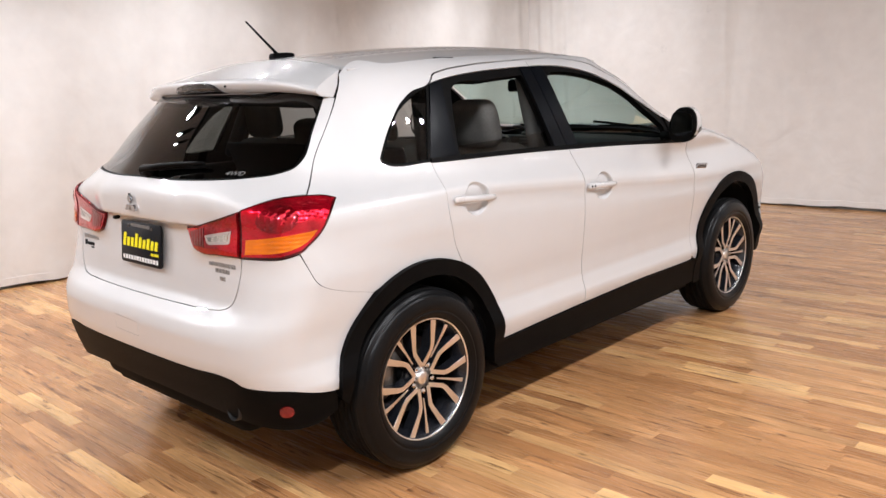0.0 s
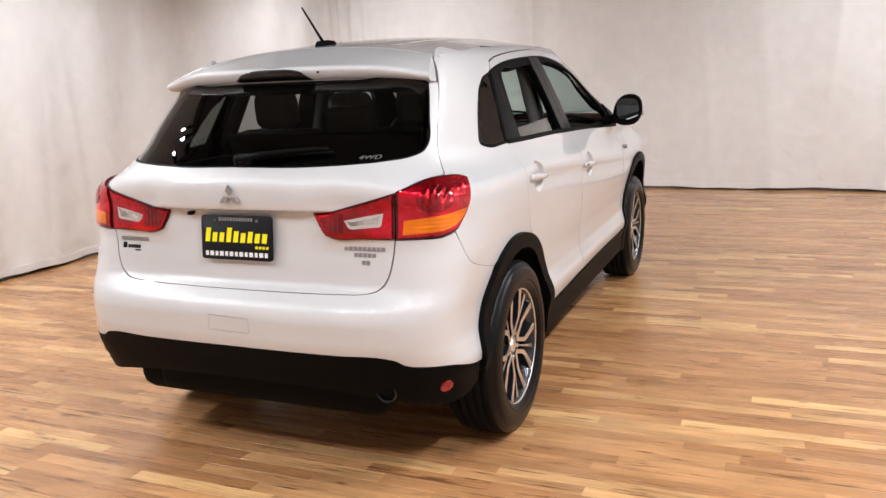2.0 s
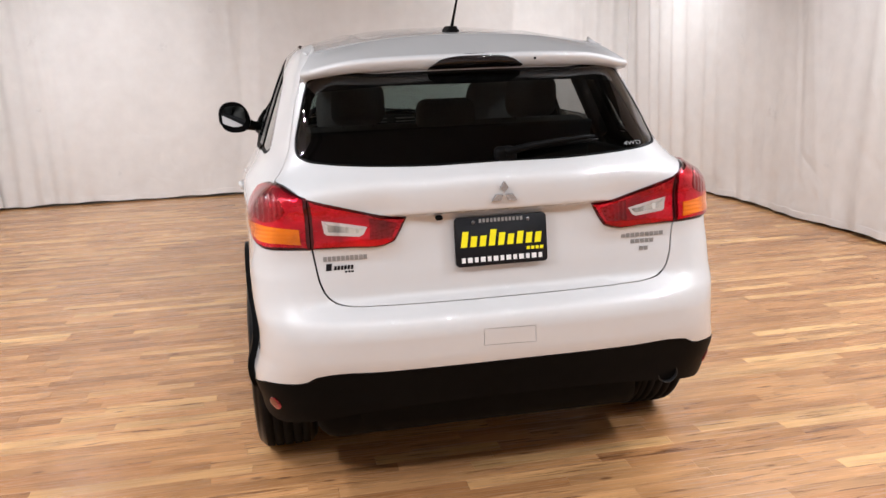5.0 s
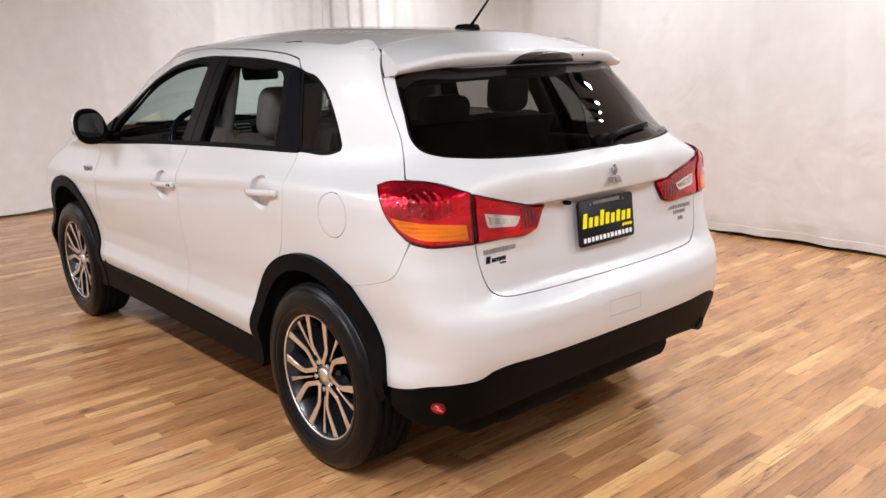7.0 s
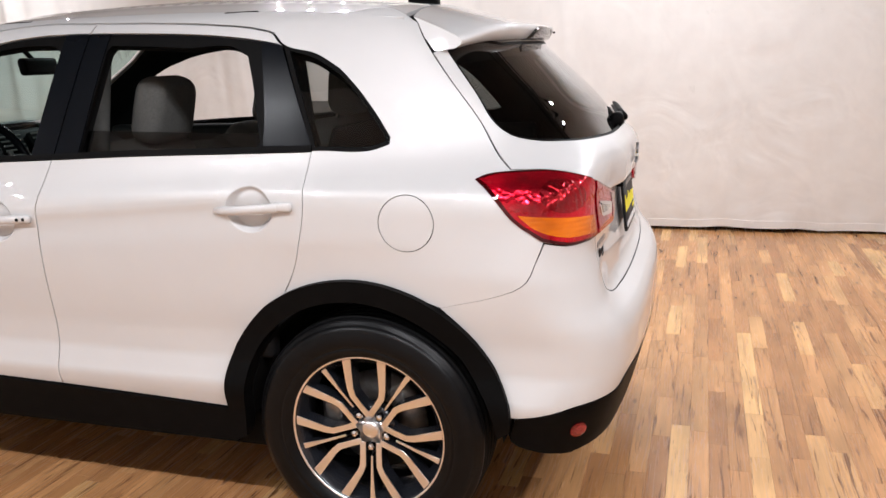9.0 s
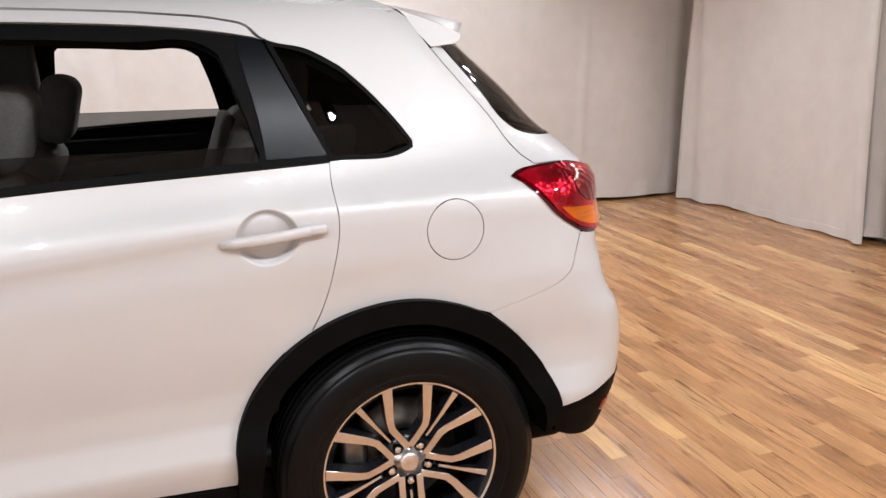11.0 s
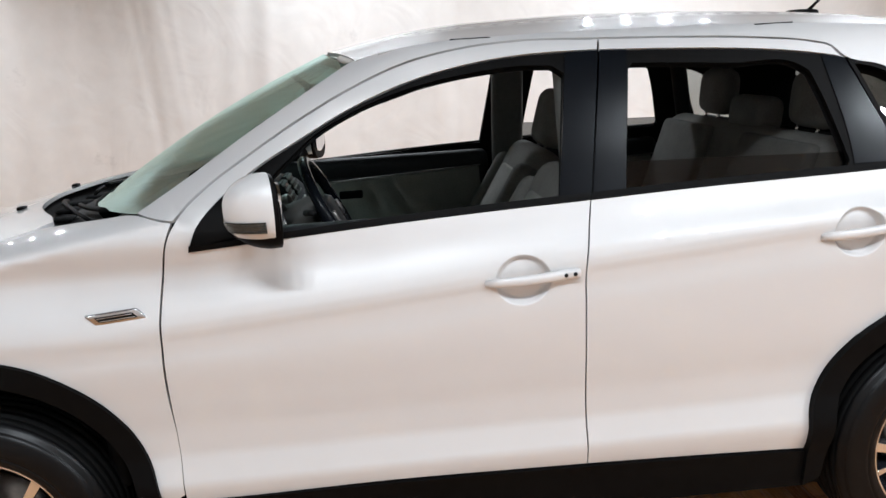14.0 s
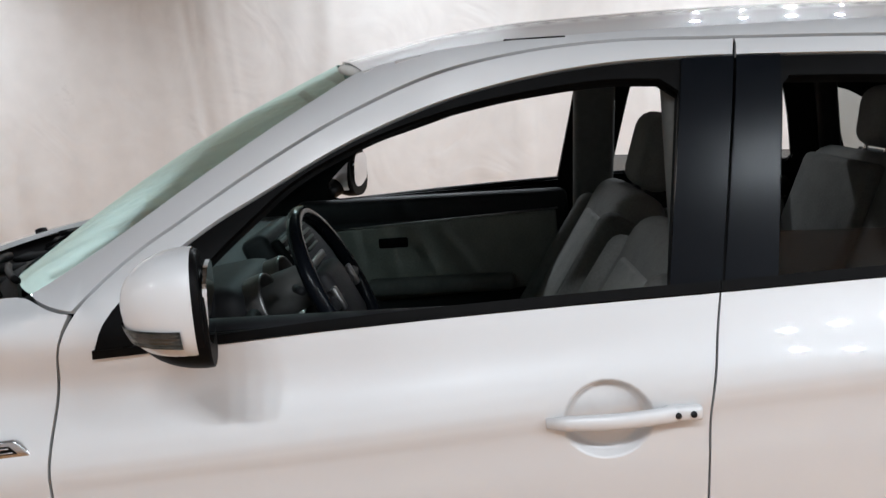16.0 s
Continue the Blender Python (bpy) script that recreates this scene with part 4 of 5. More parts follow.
# camera, boot latch under the ledge
part("reversing_camera", rounded(.022, .024, .014, .005, 2, (-.205, -1.976, .972)), BLACK, tailgate, "small black reversing camera")
# rear wiper
wz = 1.165
wy = float(tail_y(np.array(0.03), np.array(wz)))
wiper = part("rear_wiper", rounded(.075, .045, .050, .018, 3, (.025, wy - .012, 1.158)), BLACK, tailgate, "black rear wiper")
arm = [(.02, wy - .035, 1.165)] + [tuple(tail_point(x, 1.165 + .022 * math.sin(x * 5) + .02 * x, .026)) for x in (.10, .2, .3, .345)]
part("wiper_arm", tube(arm, [.013, .012, .009, .007, .005], 8), BLACK, wiper)
part("wiper_blade", tube([tuple(tail_point(x, 1.160 + .018 * math.sin(x * 5) + .01 * x, .010)) for x in (.0, .1, .2, .3, .36)], [.005, .007, .008, .007, .004], 6), BLACK, wiper)

# roof, side mouldings, spoiler with stop lamp, aerial
ROOF_C = curve_of([(-1.45, 1.545), (-1.295, 1.563), (-1.0, 1.588), (-.7, 1.604), (-.45, 1.610), (-.1, 1.603), (.1, 1.584), (.25, 1.558), (.40, 1.526)])
ROOF_E = curve_of([(y, z - .001) for y, z in DITCH] + [(.40, 1.475)])


def roof_shape(u, v):
    e = ROOF_E(v)
    xd = half_width(v, e) - .012
    c = ROOF_C(v)
    rib = .0035 * (np.exp(-((np.abs(u) - .36) / .018) ** 2) - np.exp(-((np.abs(u) - .31) / .03) ** 2)) * ease(-1.35, -1.2, v) * ease(.2, .0, v)
    return np.stack([u, v, c - (c - e) * np.abs(u / xd) ** 2.3 + rib], -1)


RX = [float(half_width(np.array(y), ROOF_E(y))) - .013 for y in (-1.40, -1.2, -1.0, -.6, -.3, 0.0, .1, .2, .25)]
RY = [-1.40, -1.2, -1.0, -.6, -.3, 0.0, .1, .2, .25]
rp = list(zip(RX, RY)) + [(.40, .29), (.2, .335), (0, .348)]
roof = sheet("roof", outline(rp + [(-x, y) for x, y in rp[:-1]][::-1]), PAINT, car, shape=roof_shape, step=.032, ref=(0, -.5, 0))
for i in (0, 1):
    sg = -1 if i else 1
    line = [Vector((sg * (float(half_width(np.array(y), ROOF_E(y))) - .006), y, float(ROOF_E(y)) - .003)) for y in np.arange(-1.41, .25, .08)]
    part("roof_moulding", tube(line, .005, 6), PAINT, car, "white roof moulding")
    for yy in (-.90, -.06):
        p = Vector((sg * (float(half_width(np.array(yy), ROOF_E(yy))) - .008), yy, float(ROOF_E(yy)) + .001))
        part("rail_mount_cover", rounded(.012, .11, .005, .002, 2, p), BLACK, car, "black rail mount cover")
sp = bmesh.new()
grid = []
tip = [(.540, -1.432, 1.4975), (.556, -1.475, 1.480), (.574, -1.530, 1.457), (.588, -1.568, 1.439), (.594, -1.586, 1.428), (.593, -1.584, 1.416), (.591, -1.566, 1.405), (.588, -1.506, 1.399)]
for k in np.linspace(-1, 1, 57):
    a = abs(k)
    zt = 1.476 - .010 * k * k - .030 * a ** 9
    yt = -1.700 + .105 * a ** 2.6
    za = float(roof_shape(np.array(.535 * k), np.array(-1.405))[2]) if a < .99 else 1.497
    mid = [(.540, -1.405, za - .001), (.552, -1.47, za + (zt - za) * .30 + .004 * (1 - a ** 6)), (.572, -1.56, za + (zt - za) * .66 + .004 * (1 - a ** 6)), (.588, yt + .03, zt + .002),
           (.594, yt, zt - .006), (.593, yt + .004, zt - .020), (.590, yt + .018, 1.430 - .018 * a ** 6), (.580, yt + .075, 1.420 - .012 * a ** 6)]
    w = a ** 7
    grid.append([sp.verts.new(((p[0] * (1 - w) + q[0] * w) * k, p[1] * (1 - w) + q[1] * w, p[2] * (1 - w) + q[2] * w)) for p, q in zip(mid, tip)])
for r0, r1 in zip(grid, grid[1:]):
    for k in range(len(r0) - 1):
        sp.faces.new((r0[k], r0[k + 1], r1[k + 1], r1[k]))
for sg, g in ((-1, grid[0]), (1, grid[-1])):
    sp.faces.new([sp.verts.new(v.co) for v in g] + [sp.verts.new((sg * .571, -1.471, 1.440)), sp.verts.new((sg * .555, -1.451, 1.477))])
spoiler = part("roof_spoiler", sp, PAINT, tailgate)
sl = bmesh.new()
rows_ = []
for k in np.linspace(-1, 1, 17):
    wdt = .165
    yt = -1.714 + .007 * k * k
    zt = 1.466 - .012 * abs(k) ** 4
    rows_.append([sl.verts.new(p) for p in ((wdt * k * .72, yt + .035, zt + .010), (wdt * k * .80, yt - .001, zt - .002), (wdt * k, yt + .016, 1.432), (wdt * k, yt + .06, 1.424))])
for r0, r1 in zip(rows_, rows_[1:]):
    for k in range(3):
        sl.faces.new((r0[k], r0[k + 1], r1[k + 1], r1[k]))
sl.faces.new(rows_[0])
sl.faces.new(rows_[-1][::-1])
stop = part("stop_lamp", sl, lens("smoked_red_lens", (.009, .004, .004), ribs=40.0, axis="X"), spoiler, "dark smoked high-level stop lamp")
part("washer_jet", rounded(.008, .008, .008, .002, 1, (.205, -1.700, 1.452)), BLACK, spoiler)
base_z = float(ROOF_C(-1.29))
aer = part("aerial", rounded(.050, .110, .026, .011, 3, (0, -1.285, base_z + .008), (4, 0, 0), lambda a, c, d, co: (co.x * (1 - .25 * (d > 0)), co.y, co.z * (1 if c < .2 else 1 - .5 * (c - .2)))), BLACK, roof, "black roof aerial")
part("aerial_mast", tube([(0, -1.305, base_z + .012), (0, -1.33, base_z + .035), (0, -1.448, base_z + .142)], [.008, .0055, .0035], 8), BLACK, aer)

# bumper, lower cladding, arch trims, sills
BUMP_LOW = [(.747, .437), (.700, .452), (.663, .468), (.600, .478), (.545, .488), (.524, .505), (.50, .511), (.38, .512), (.2, .513), (0, .514)]
bump_half = [(0, .7055), (.25, .7060), (.38, .7075), (.4455, .7110), (.481, .7205), (.5035, .7405), (.518, .774), (.530, .83), (.538, .893), (.60, .895), (.651, .896), (.688, .907), (.709, .85), (.724, .810), (.7455, .785), (.7803, .765)]
bump_half += on_side([(-1.567, .730)] + ARCH_R[8:]) + BUMP_LOW
bumper_loop = outline(bump_half + [(-s, z) for s, z in bump_half[1:-1]][::-1])
HOOK = [(-.094, .570), (.079, .566), (.078, .621), (-.093, .626)]
bumper = sheet("rear_bumper", inset(bumper_loop, -.0001), PAINT, car, step=.03, holes=[outline(HOOK)])
sheet("tow_hook_cover", inset(outline(HOOK), .0016), PAINT, bumper, step=.03)
low_half = [(s, z - .003) for s, z in BUMP_LOW[::-1]] + [(.752, .432), (.752, .36), (.72, .335), (.66, .318), (.58, .330), (.52, .345), (.40, .366), (.2, .378), (0, .380)]
lower = sheet("lower_bumper", outline(low_half + [(-s, z) for s, z in low_half[1:-1]][::-1]), BLACK, bumper, "black textured lower bumper", off=.002, thick=.06, step=.03)
for i in (0, 1):
    sg = -1 if i else 1
    c0 = Vector(body(.640, .393))
    nrm = Vector(np.cross(body(.655, .393) - body(.625, .393), body(.640, .408) - body(.640, .378))).normalized()
    nrm = Vector((abs(nrm.x) * sg, -abs(nrm.y), nrm.z if nrm.y < 0 else -nrm.z))
    r_ob = part("reflector", lathe([(0.002, .0001), (.002, .015), (.001, .023), (-.002, .025), (-.01, .025)], 28, "Y"), REFLECT, lower, "round red reflector")
    r_ob.matrix_world = Matrix.Translation(Vector((c0.x * sg, c0.y, c0.z)) + nrm * .005) @ nrm.to_track_quat("Y", "Z").to_matrix().to_4x4()
pipe = part("tailpipe", lathe([(-.25, .037), (0, .037), (.003, .035), (.0, .033), (-.25, .033)], 28, "Y"), TRACK, car, "dark steel tailpipe")
pipe.matrix_world = pose(.570, -2.012, .380, 4, 0, 180)
# dark disc across the pipe, coloured to stand for the shade inside
part("pipe_shade_disc", lathe([(-.02, .0001), (-.02, .0335)], 28, "Y"), DARK, pipe)
part("silencer", rounded(.46, .24, .16, .07, 3, (-.40, -1.80, .300)), DARK, car)
part("heat_shield", rounded(.62, .30, .05, .02, 2, (.12, -1.76, .315)), DARK, car)
arch_r = outline(on_side(ARCH_R + [(-1.750, .405)] + ARCH_R_IN[::-1] + [(ARCH_R[0][0] + .004, .275)]))
arch_f = outline(on_side([(.830, .27), (.832, .40)] + ARCH_F[1:] + [(1.80, .32)] + ARCH_F_IN[::-1]))
both("arch_trim", arch_r, BLACK, (car, car), "black plastic arch trim", off=.021, thick=.050, step=.025)
both("arch_trim", arch_f, BLACK, (car, car), "black plastic arch trim", off=.012, thick=.035, step=.025)
sill = outline(on_side([(.835, .418), (.235, .417), (-.284, .405), (-.60, .393), (-.900, .380), (-.905, .268), (0, .275), (.835, .28)]))
both("sill_trim", sill, BLACK, (car, car), "black plastic sill trim", off=.008, thick=.05, step=.03)
for sg in (-1, 1):
    for cy in (-1.335, 1.305):
        rr = .392 if cy < 0 else .43
        lb = bmesh.new()
        prof = []
        for xx, r2 in ((.795, rr), (.46, rr), (.46, .05)):
            prof.append([lb.verts.new((sg * xx, cy + r2 * math.cos(a), .355 + r2 * math.sin(a))) for a in np.linspace(-.02, math.pi + .02, 30)])
        for r0, r1 in zip(prof, prof[1:]):
            for k in range(29):
                lb.faces.new((r0[k], r0[k + 1], r1[k + 1], r1[k]))
        part("wheel_arch_liner", lb, DARK, car)
part("underbody", rounded(1.40, 3.3, .16, .04, 2, (0, .10, .265)), DARK, car)
part("rear_floor_pan", rounded(1.02, .66, .20, .05, 2, (0, -1.60, .33)), DARK, car)
for cy in (-1.335, 1.31):
    part("axle_beam", tube([(-.66, cy, .33), (.66, cy, .33)], .045, 10), DARK, car)

# screen, cowl, wipers
top_c, base_c = Vector((0, .352, 1.535)), Vector((0, 1.105, 1.128))
WE = outline(WS_EDGE, step=.05, closed=False)


def screen_shape(u, v):
    t = np.clip(v, 0, 1)
    ey, ez = np.interp(t, np.linspace(0, 1, len(WE)), WE[:, 0]), np.interp(t, np.linspace(0, 1, len(WE)), WE[:, 1])
    ex = body(S2 + ey - CYR, ez)[..., 0] - .006
    cy = base_c.y + (top_c.y - base_c.y) * t
    cz = base_c.z + (top_c.z - base_c.z) * t + .028 * np.sin(math.pi * t)
    return np.stack([ex * u, cy + (ey - cy) * u ** 2, cz + (ez - .004 - cz) * u ** 2], -1)


ws = outline([(-.99, 0.0), (-.5, 0.0), (0, 0.0), (.5, 0.0), (.99, 0.0), (.99, .5), (.99, .99), (.5, .99), (0, .99), (-.5, .99), (-.99, .99), (-.99, .5)], step=.08)
screen = sheet("windscreen", ws, SCREEN, car, "clear windscreen with green tint", shape=screen_shape, step=.09, thick=.0, ref=(0, .3, .9))
band = outline([(-.985, .94), (-.5, .94), (.5, .94), (.985, .94), (.985, .99), (-.985, .99)], step=.08)
sheet("shade_band", band, BLACK, screen, shape=screen_shape, step=.08, off=-.003, thick=0, ref=(0, .3, .9))


def cowl_shape(u, v):
    yh, yw = 1.300 - .60 * u * u, 1.115 - .56 * u * u
    y = yh + (yw - yh) * v
    return np.stack([u, y, 1.118 - .055 * u * u + .012 * v - .030 * np.sin(math.pi * v)], -1)


cowl = sheet("cowl_panel", outline([(-.64, 0), (0, 0), (.64, 0), (.64, 1), (0, 1), (-.64, 1)], step=.1), BLACK, car, "black scuttle panel below the windscreen", shape=cowl_shape, step=.1, ref=(0, 1.1, 0))
for x0, x1 in ((.52, -.02), (-.06, -.50)):
    pts = [Vector(cowl_shape(np.array(x0 + (x1 - x0) * t), np.array(.35 + .45 * t))) + Vector((0, 0, .018 + .02 * math.sin(math.pi * t))) for t in np.linspace(0, 1, 8)]
    wp = part("front_wiper", tube(pts, [.012, .010, .009, .008, .007, .007, .006, .005], 8), BLACK, cowl, "black wiper arm")
    pts = [Vector(cowl_shape(np.array(x0 - .16 * (1 - t) * np.sign(x0 - x1) + (x1 - x0) * t), np.array(.72 + .30 * t))) + Vector((0, 0, .026)) for t in np.linspace(.15, 1, 8)]
    part("wiper_blade", tube(pts, .008, 6), BLACK, wp)
for k in range(9):
    xx = -.56 + .14 * k
    p = cowl_shape(np.array(xx), np.array(.5))
    part("cowl_grille", rounded(.085, .06, .010, .004, 1, (float(p[0]), float(p[1]), float(p[2]) + .006)), DARK, cowl)

# fender badges
for i in (0, 1):
    sg = -1 if i else 1
    p = Vector(body(sy(.876, .930), .930))
    fb = part("wing_badge", rounded(.010, .128, .030, .006, 2, (0, 0, 0), (0, 0, 0), lambda a, c, d, co: (co.x, co.y + co.z * .9, co.z + co.y * -.08)), SILVER, wings[i], "chrome wing badge")
    fb.matrix_world = Matrix.Translation((sg * (p.x + .001), .880, .930))
    fd = part("badge_inlay", rounded(.006, .094, .015, .004, 2, (0, 0, 0), (0, 0, 0), lambda a, c, d, co: (co.x, co.y + co.z * .9, co.z + co.y * -.08)), BLACK, fb)
    fd.location = (sg * .0035, 0, 0)
    for bz in (-.0035, .0035):
        fs = part("badge_bar", rounded(.004, .086, .0028, .001, 1, (0, 0, 0), (0, 0, 0), lambda a, c, d, co: (co.x, co.y + co.z * .9, co.z + co.y * -.08)), SILVER, fb)
        fs.location = (sg * .006, bz * .9, bz)

# ---- wheels: built once, at the right rear, facing +x ----
def wheel_at(m):
    w = part("wheel", lathe([(-.10, .19), (-.10, .222), (-.085, .228), (-.02, .205), (.055, .208), (.080, .226), (.088, .233), (.094, .232), (.093, .2275), (.086, .2235),
                             (.060, .203), (-.02, .199), (-.085, .215), (-.09, .19)], 72), RIMDARK, car, "five-spoke alloy wheel with machined faces")
    w.matrix_world = m
    # tyre with shoulder, bead and grooves
    wall_out = [(.080, .3437), (.087, .3405), (.0925, .3345), (.0975, .3275), (.1005, .3245), (.1045, .3225), (.1095, .312), (.1138, .292), (.1145, .275), (.1135, .266), (.1115, .2645), (.1115, .2615), (.1130, .2600), (.1125, .255), (.107, .243), (.093, .230)]
    part("tyre", lathe([(-x, q) for x, q in wall_out[::-1]] + [(-.06, .338), (.06, .338)] + wall_out, 96), RUBBER, w, "black road tyre")
    tread_p = []
    for g in (-.052, -.018, .018, .052):
        tread_p += [(g - .004, .346), (g - .003, .340), (g + .003, .340), (g + .004, .346)]
    part("tread", lathe([(-.082, .3385), (-.080, .3440)] + tread_p + [(.080, .3440), (.082, .3385)], 96), DARK, w)
    part("rim_lip", lathe([(.090, .2265), (.0945, .2275), (.0955, .2325), (.0935, .2355), (.090, .2360)], 72), ALLOY, w, "machined rim lip")
    part("brake_disc", lathe([(-.01, .06), (-.01, .150), (-.025, .150), (-.025, .06)], 48), STEEL, w, "steel brake disc")
    part("brake_caliper", rounded(.07, .075, .13, .02, 2, (-.005, -.135, .03)), STEEL, w)

    def arm(pts, widths):
        """An arm in the wheel's plane along pts, with a width a point."""
        L, R = [], []
        P = [Vector(p) for p in pts]
        for i, p in enumerate(P):
            d = (P[min(i + 1, len(P) - 1)] - P[max(i - 1, 0)]).normalized()
            n = Vector((-d.y, d.x))
            L.append(p + n * widths[i] / 2)
            R.append(p - n * widths[i] / 2)
        return [tuple(p) for p in L + R[::-1]]
    right = [(.025, .038), (.0248, .075), (.0252, .110), (.0355, .132), (.0895, .2145)]
    wr = [.018, .0165, .0178, .0190, .0275]

    def dished(bm, depth):
        for v in bm.verts:
            r = math.hypot(v.co.y, v.co.z)
            v.co.x += -.022 * (1 - min(1, r / .225)) ** 1.3
        return bm
    for k in range(5):
        a = 90 + 180 + 72 * k
        rot = pose(0, 0, 0, a - 90, 0, 0)
        for sgn in (-1, 1):
            o = arm([(sgn * x, y) for x, y in right], wr)
            if sgn < 0:
                o = o[::-1]
            sbm = dished(prism(o, .040, .0855), 0)
            sbm.transform(rot)
            part("spoke", sbm, RIMDARK, w, smooth=False)
            fbm = dished(prism([(y, z) for y, z in o], .0855, .0885, .0008), 0)
            fbm.transform(rot)
            part("spoke_face", fbm, ALLOY, w, "machined spoke face", smooth=False)
        o = arm([(0, .082), (0, .15), (0, .222)], [.0055, .0085, .0170])
        sbm = dished(prism(o, .030, .079), 0)
        sbm.transform(rot)
        part("spoke", sbm, RIMDARK, w, smooth=False)
        fbm = dished(prism(o, .079, .082, .0006), 0)
        fbm.transform(rot)
        part("spoke_face", fbm, ALLOY, w, "machined spoke face", smooth=False)
        lug = lathe([(.040, .0115), (.068, .0115), (.073, .009), (.076, .0001)], 6)
        lug.transform(rot @ pose(0, 0, .0525))
        part("lug_nut", lug, CHROME, w, "chrome lug nut", smooth=False)
    part("wheel_centre", lathe([(.03, .075), (.052, .072), (.058, .050), (.060, .036), (.060, .0001)], 40), RIMDARK, w)
    n = 40
    ring = []
    for k in range(n):
        a = k * math.tau / n
        r = .043 + .011 * math.cos(5 * (a - math.radians(270 + 36)))
        ring.append((r * math.cos(a), r * math.sin(a)))
    part("hub_face", prism(ring, .058, .066, .002), ALLOY, w, "machined hub face")
    part("hub_cap", lathe([(.064, .0275), (.071, .0265), (.074, .020), (.075, .0001)], 36), ALLOY, w, "silver hub cap")
    return w


first = wheel_at(pose(.730, -1.335, .346, 0))
wheel_marks = [pose(.722, 1.31, .346, 14), pose(-.730, -1.335, .346, 0, 0, 180), pose(-.722, 1.31, .346, 40, 0, 180)]
for mm in wheel_marks:
    copy_thing(first, mm)


# ---- door mirrors ----
def door_mirror(i):
    sg = -1 if i else 1
    c = Vector((.922, .512, 1.186))

    def shaped(p, grow):
        """A point of the housing for a point of the unit ball: boxy from behind, round in depth."""
        qx, qz = (math.copysign(abs(t) ** .82, t) for t in (p[0], p[2]))
        return Vector((sg * (c.x + qx * (.086 + grow) * (1 - .12 * qz) + .012 * qz), c.y + max(p[1] * (.098 + grow), -.017) - .034 - .021 * qx * (1 - max(0, p[1])), c.z + qz * (.084 + grow)))

    def blob(grow=0.0):
        bm = bmesh.new()
        bmesh.ops.create_uvsphere(bm, u_segments=40, v_segments=26, radius=1)
        for v in bm.verts:
            v.co = shaped(v.co, grow)
        return bm
    shell_bm = blob()
    bmesh.ops.bisect_plane(shell_bm, geom=list(shell_bm.verts) + list(shell_bm.edges) + list(shell_bm.faces), plane_co=(sg * c.x, c.y - .041, 0), plane_no=(.23 * sg, 1, 0), clear_inner=True)
    bmesh.ops.bisect_plane(shell_bm, geom=list(shell_bm.verts) + list(shell_bm.edges) + list(shell_bm.faces), plane_co=(0, 0, c.z - .066), plane_no=(0, .10, 1), clear_inner=True)
    mo = part("door_mirror", shell_bm, PAINT, front_doors[i], "white door mirror with indicator strip")
    part("mirror_housing", blob(-.0025), BLACK, mo, "black mirror housing")
    foot = blob(-.010)
    for v in foot.verts:
        v.co.z -= .020
        v.co.y -= .004
    part("mirror_foot", foot, BLACK, mo)
    gl = bmesh.new()
    vs = []
    for k in range(44):
        a = k * math.tau / 44
        ca, sa = math.cos(a), math.sin(a)
        vs.append(gl.verts.new((sg * (c.x + .002 + .067 * math.copysign(abs(ca) ** .6, ca)), c.y - .0600, c.z + .060 * math.copysign(abs(sa) ** .6, sa))))
    gl.faces.new(vs)
    ex_ = bmesh.ops.extrude_face_region(gl, geom=list(gl.faces))
    for v in ex_["geom"]:
        if isinstance(v, bmesh.types.BMVert):
            v.co.y += .006
    bmesh.ops.rotate(gl, cent=(sg * c.x, c.y - .057, c.z), matrix=pose(0, 0, 0, 3, 0, -13 * sg).to_3x3(), verts=list(gl.verts))
    part("mirror_pane", gl, MIRROR, mo, "mirror glass", smooth=False)
    ind = bmesh.new()
    cols = []
    for t in np.linspace(-.28, .93, 14):
        a, col = t * math.pi / 2, []
        for z in (-.042, -.030, -.016):
            pz = -(abs(z) / .084) ** (1 / .82)
            h = math.sqrt(1 - pz * pz)
            col.append(ind.verts.new(shaped((h * math.sin(a), h * math.cos(a), pz), .003)))
        cols.append(col)
    for r0, r1 in zip(cols, cols[1:]):
        for k in (0, 1):
            ind.faces.new((r0[k], r0[k + 1], r1[k + 1], r1[k]))
    bmesh.ops.solidify(ind, geom=list(ind.faces), thickness=.003)
    part("indicator_strip", ind, SIGNAL, mo, "smoked indicator strip")
    stalk = tube([(sg * .765, .565, 1.115), (sg * .81, .555, 1.120), (sg * .86, .535, 1.135)], [.030, .028, .034], 12)
    part("mirror_stalk", stalk, BLACK, mo, "black mirror stalk")
    return mo


for i in (0, 1):
    door_mirror(i)
both("mirror_sail", inset(side_loop([(.690, 1.080), (.672, 1.128), (.622, 1.182), (.575, 1.216), (.570, 1.102)]), .002), BLACK, front_doors, "black mirror sail panel", off=.004, thick=.01, step=.03)


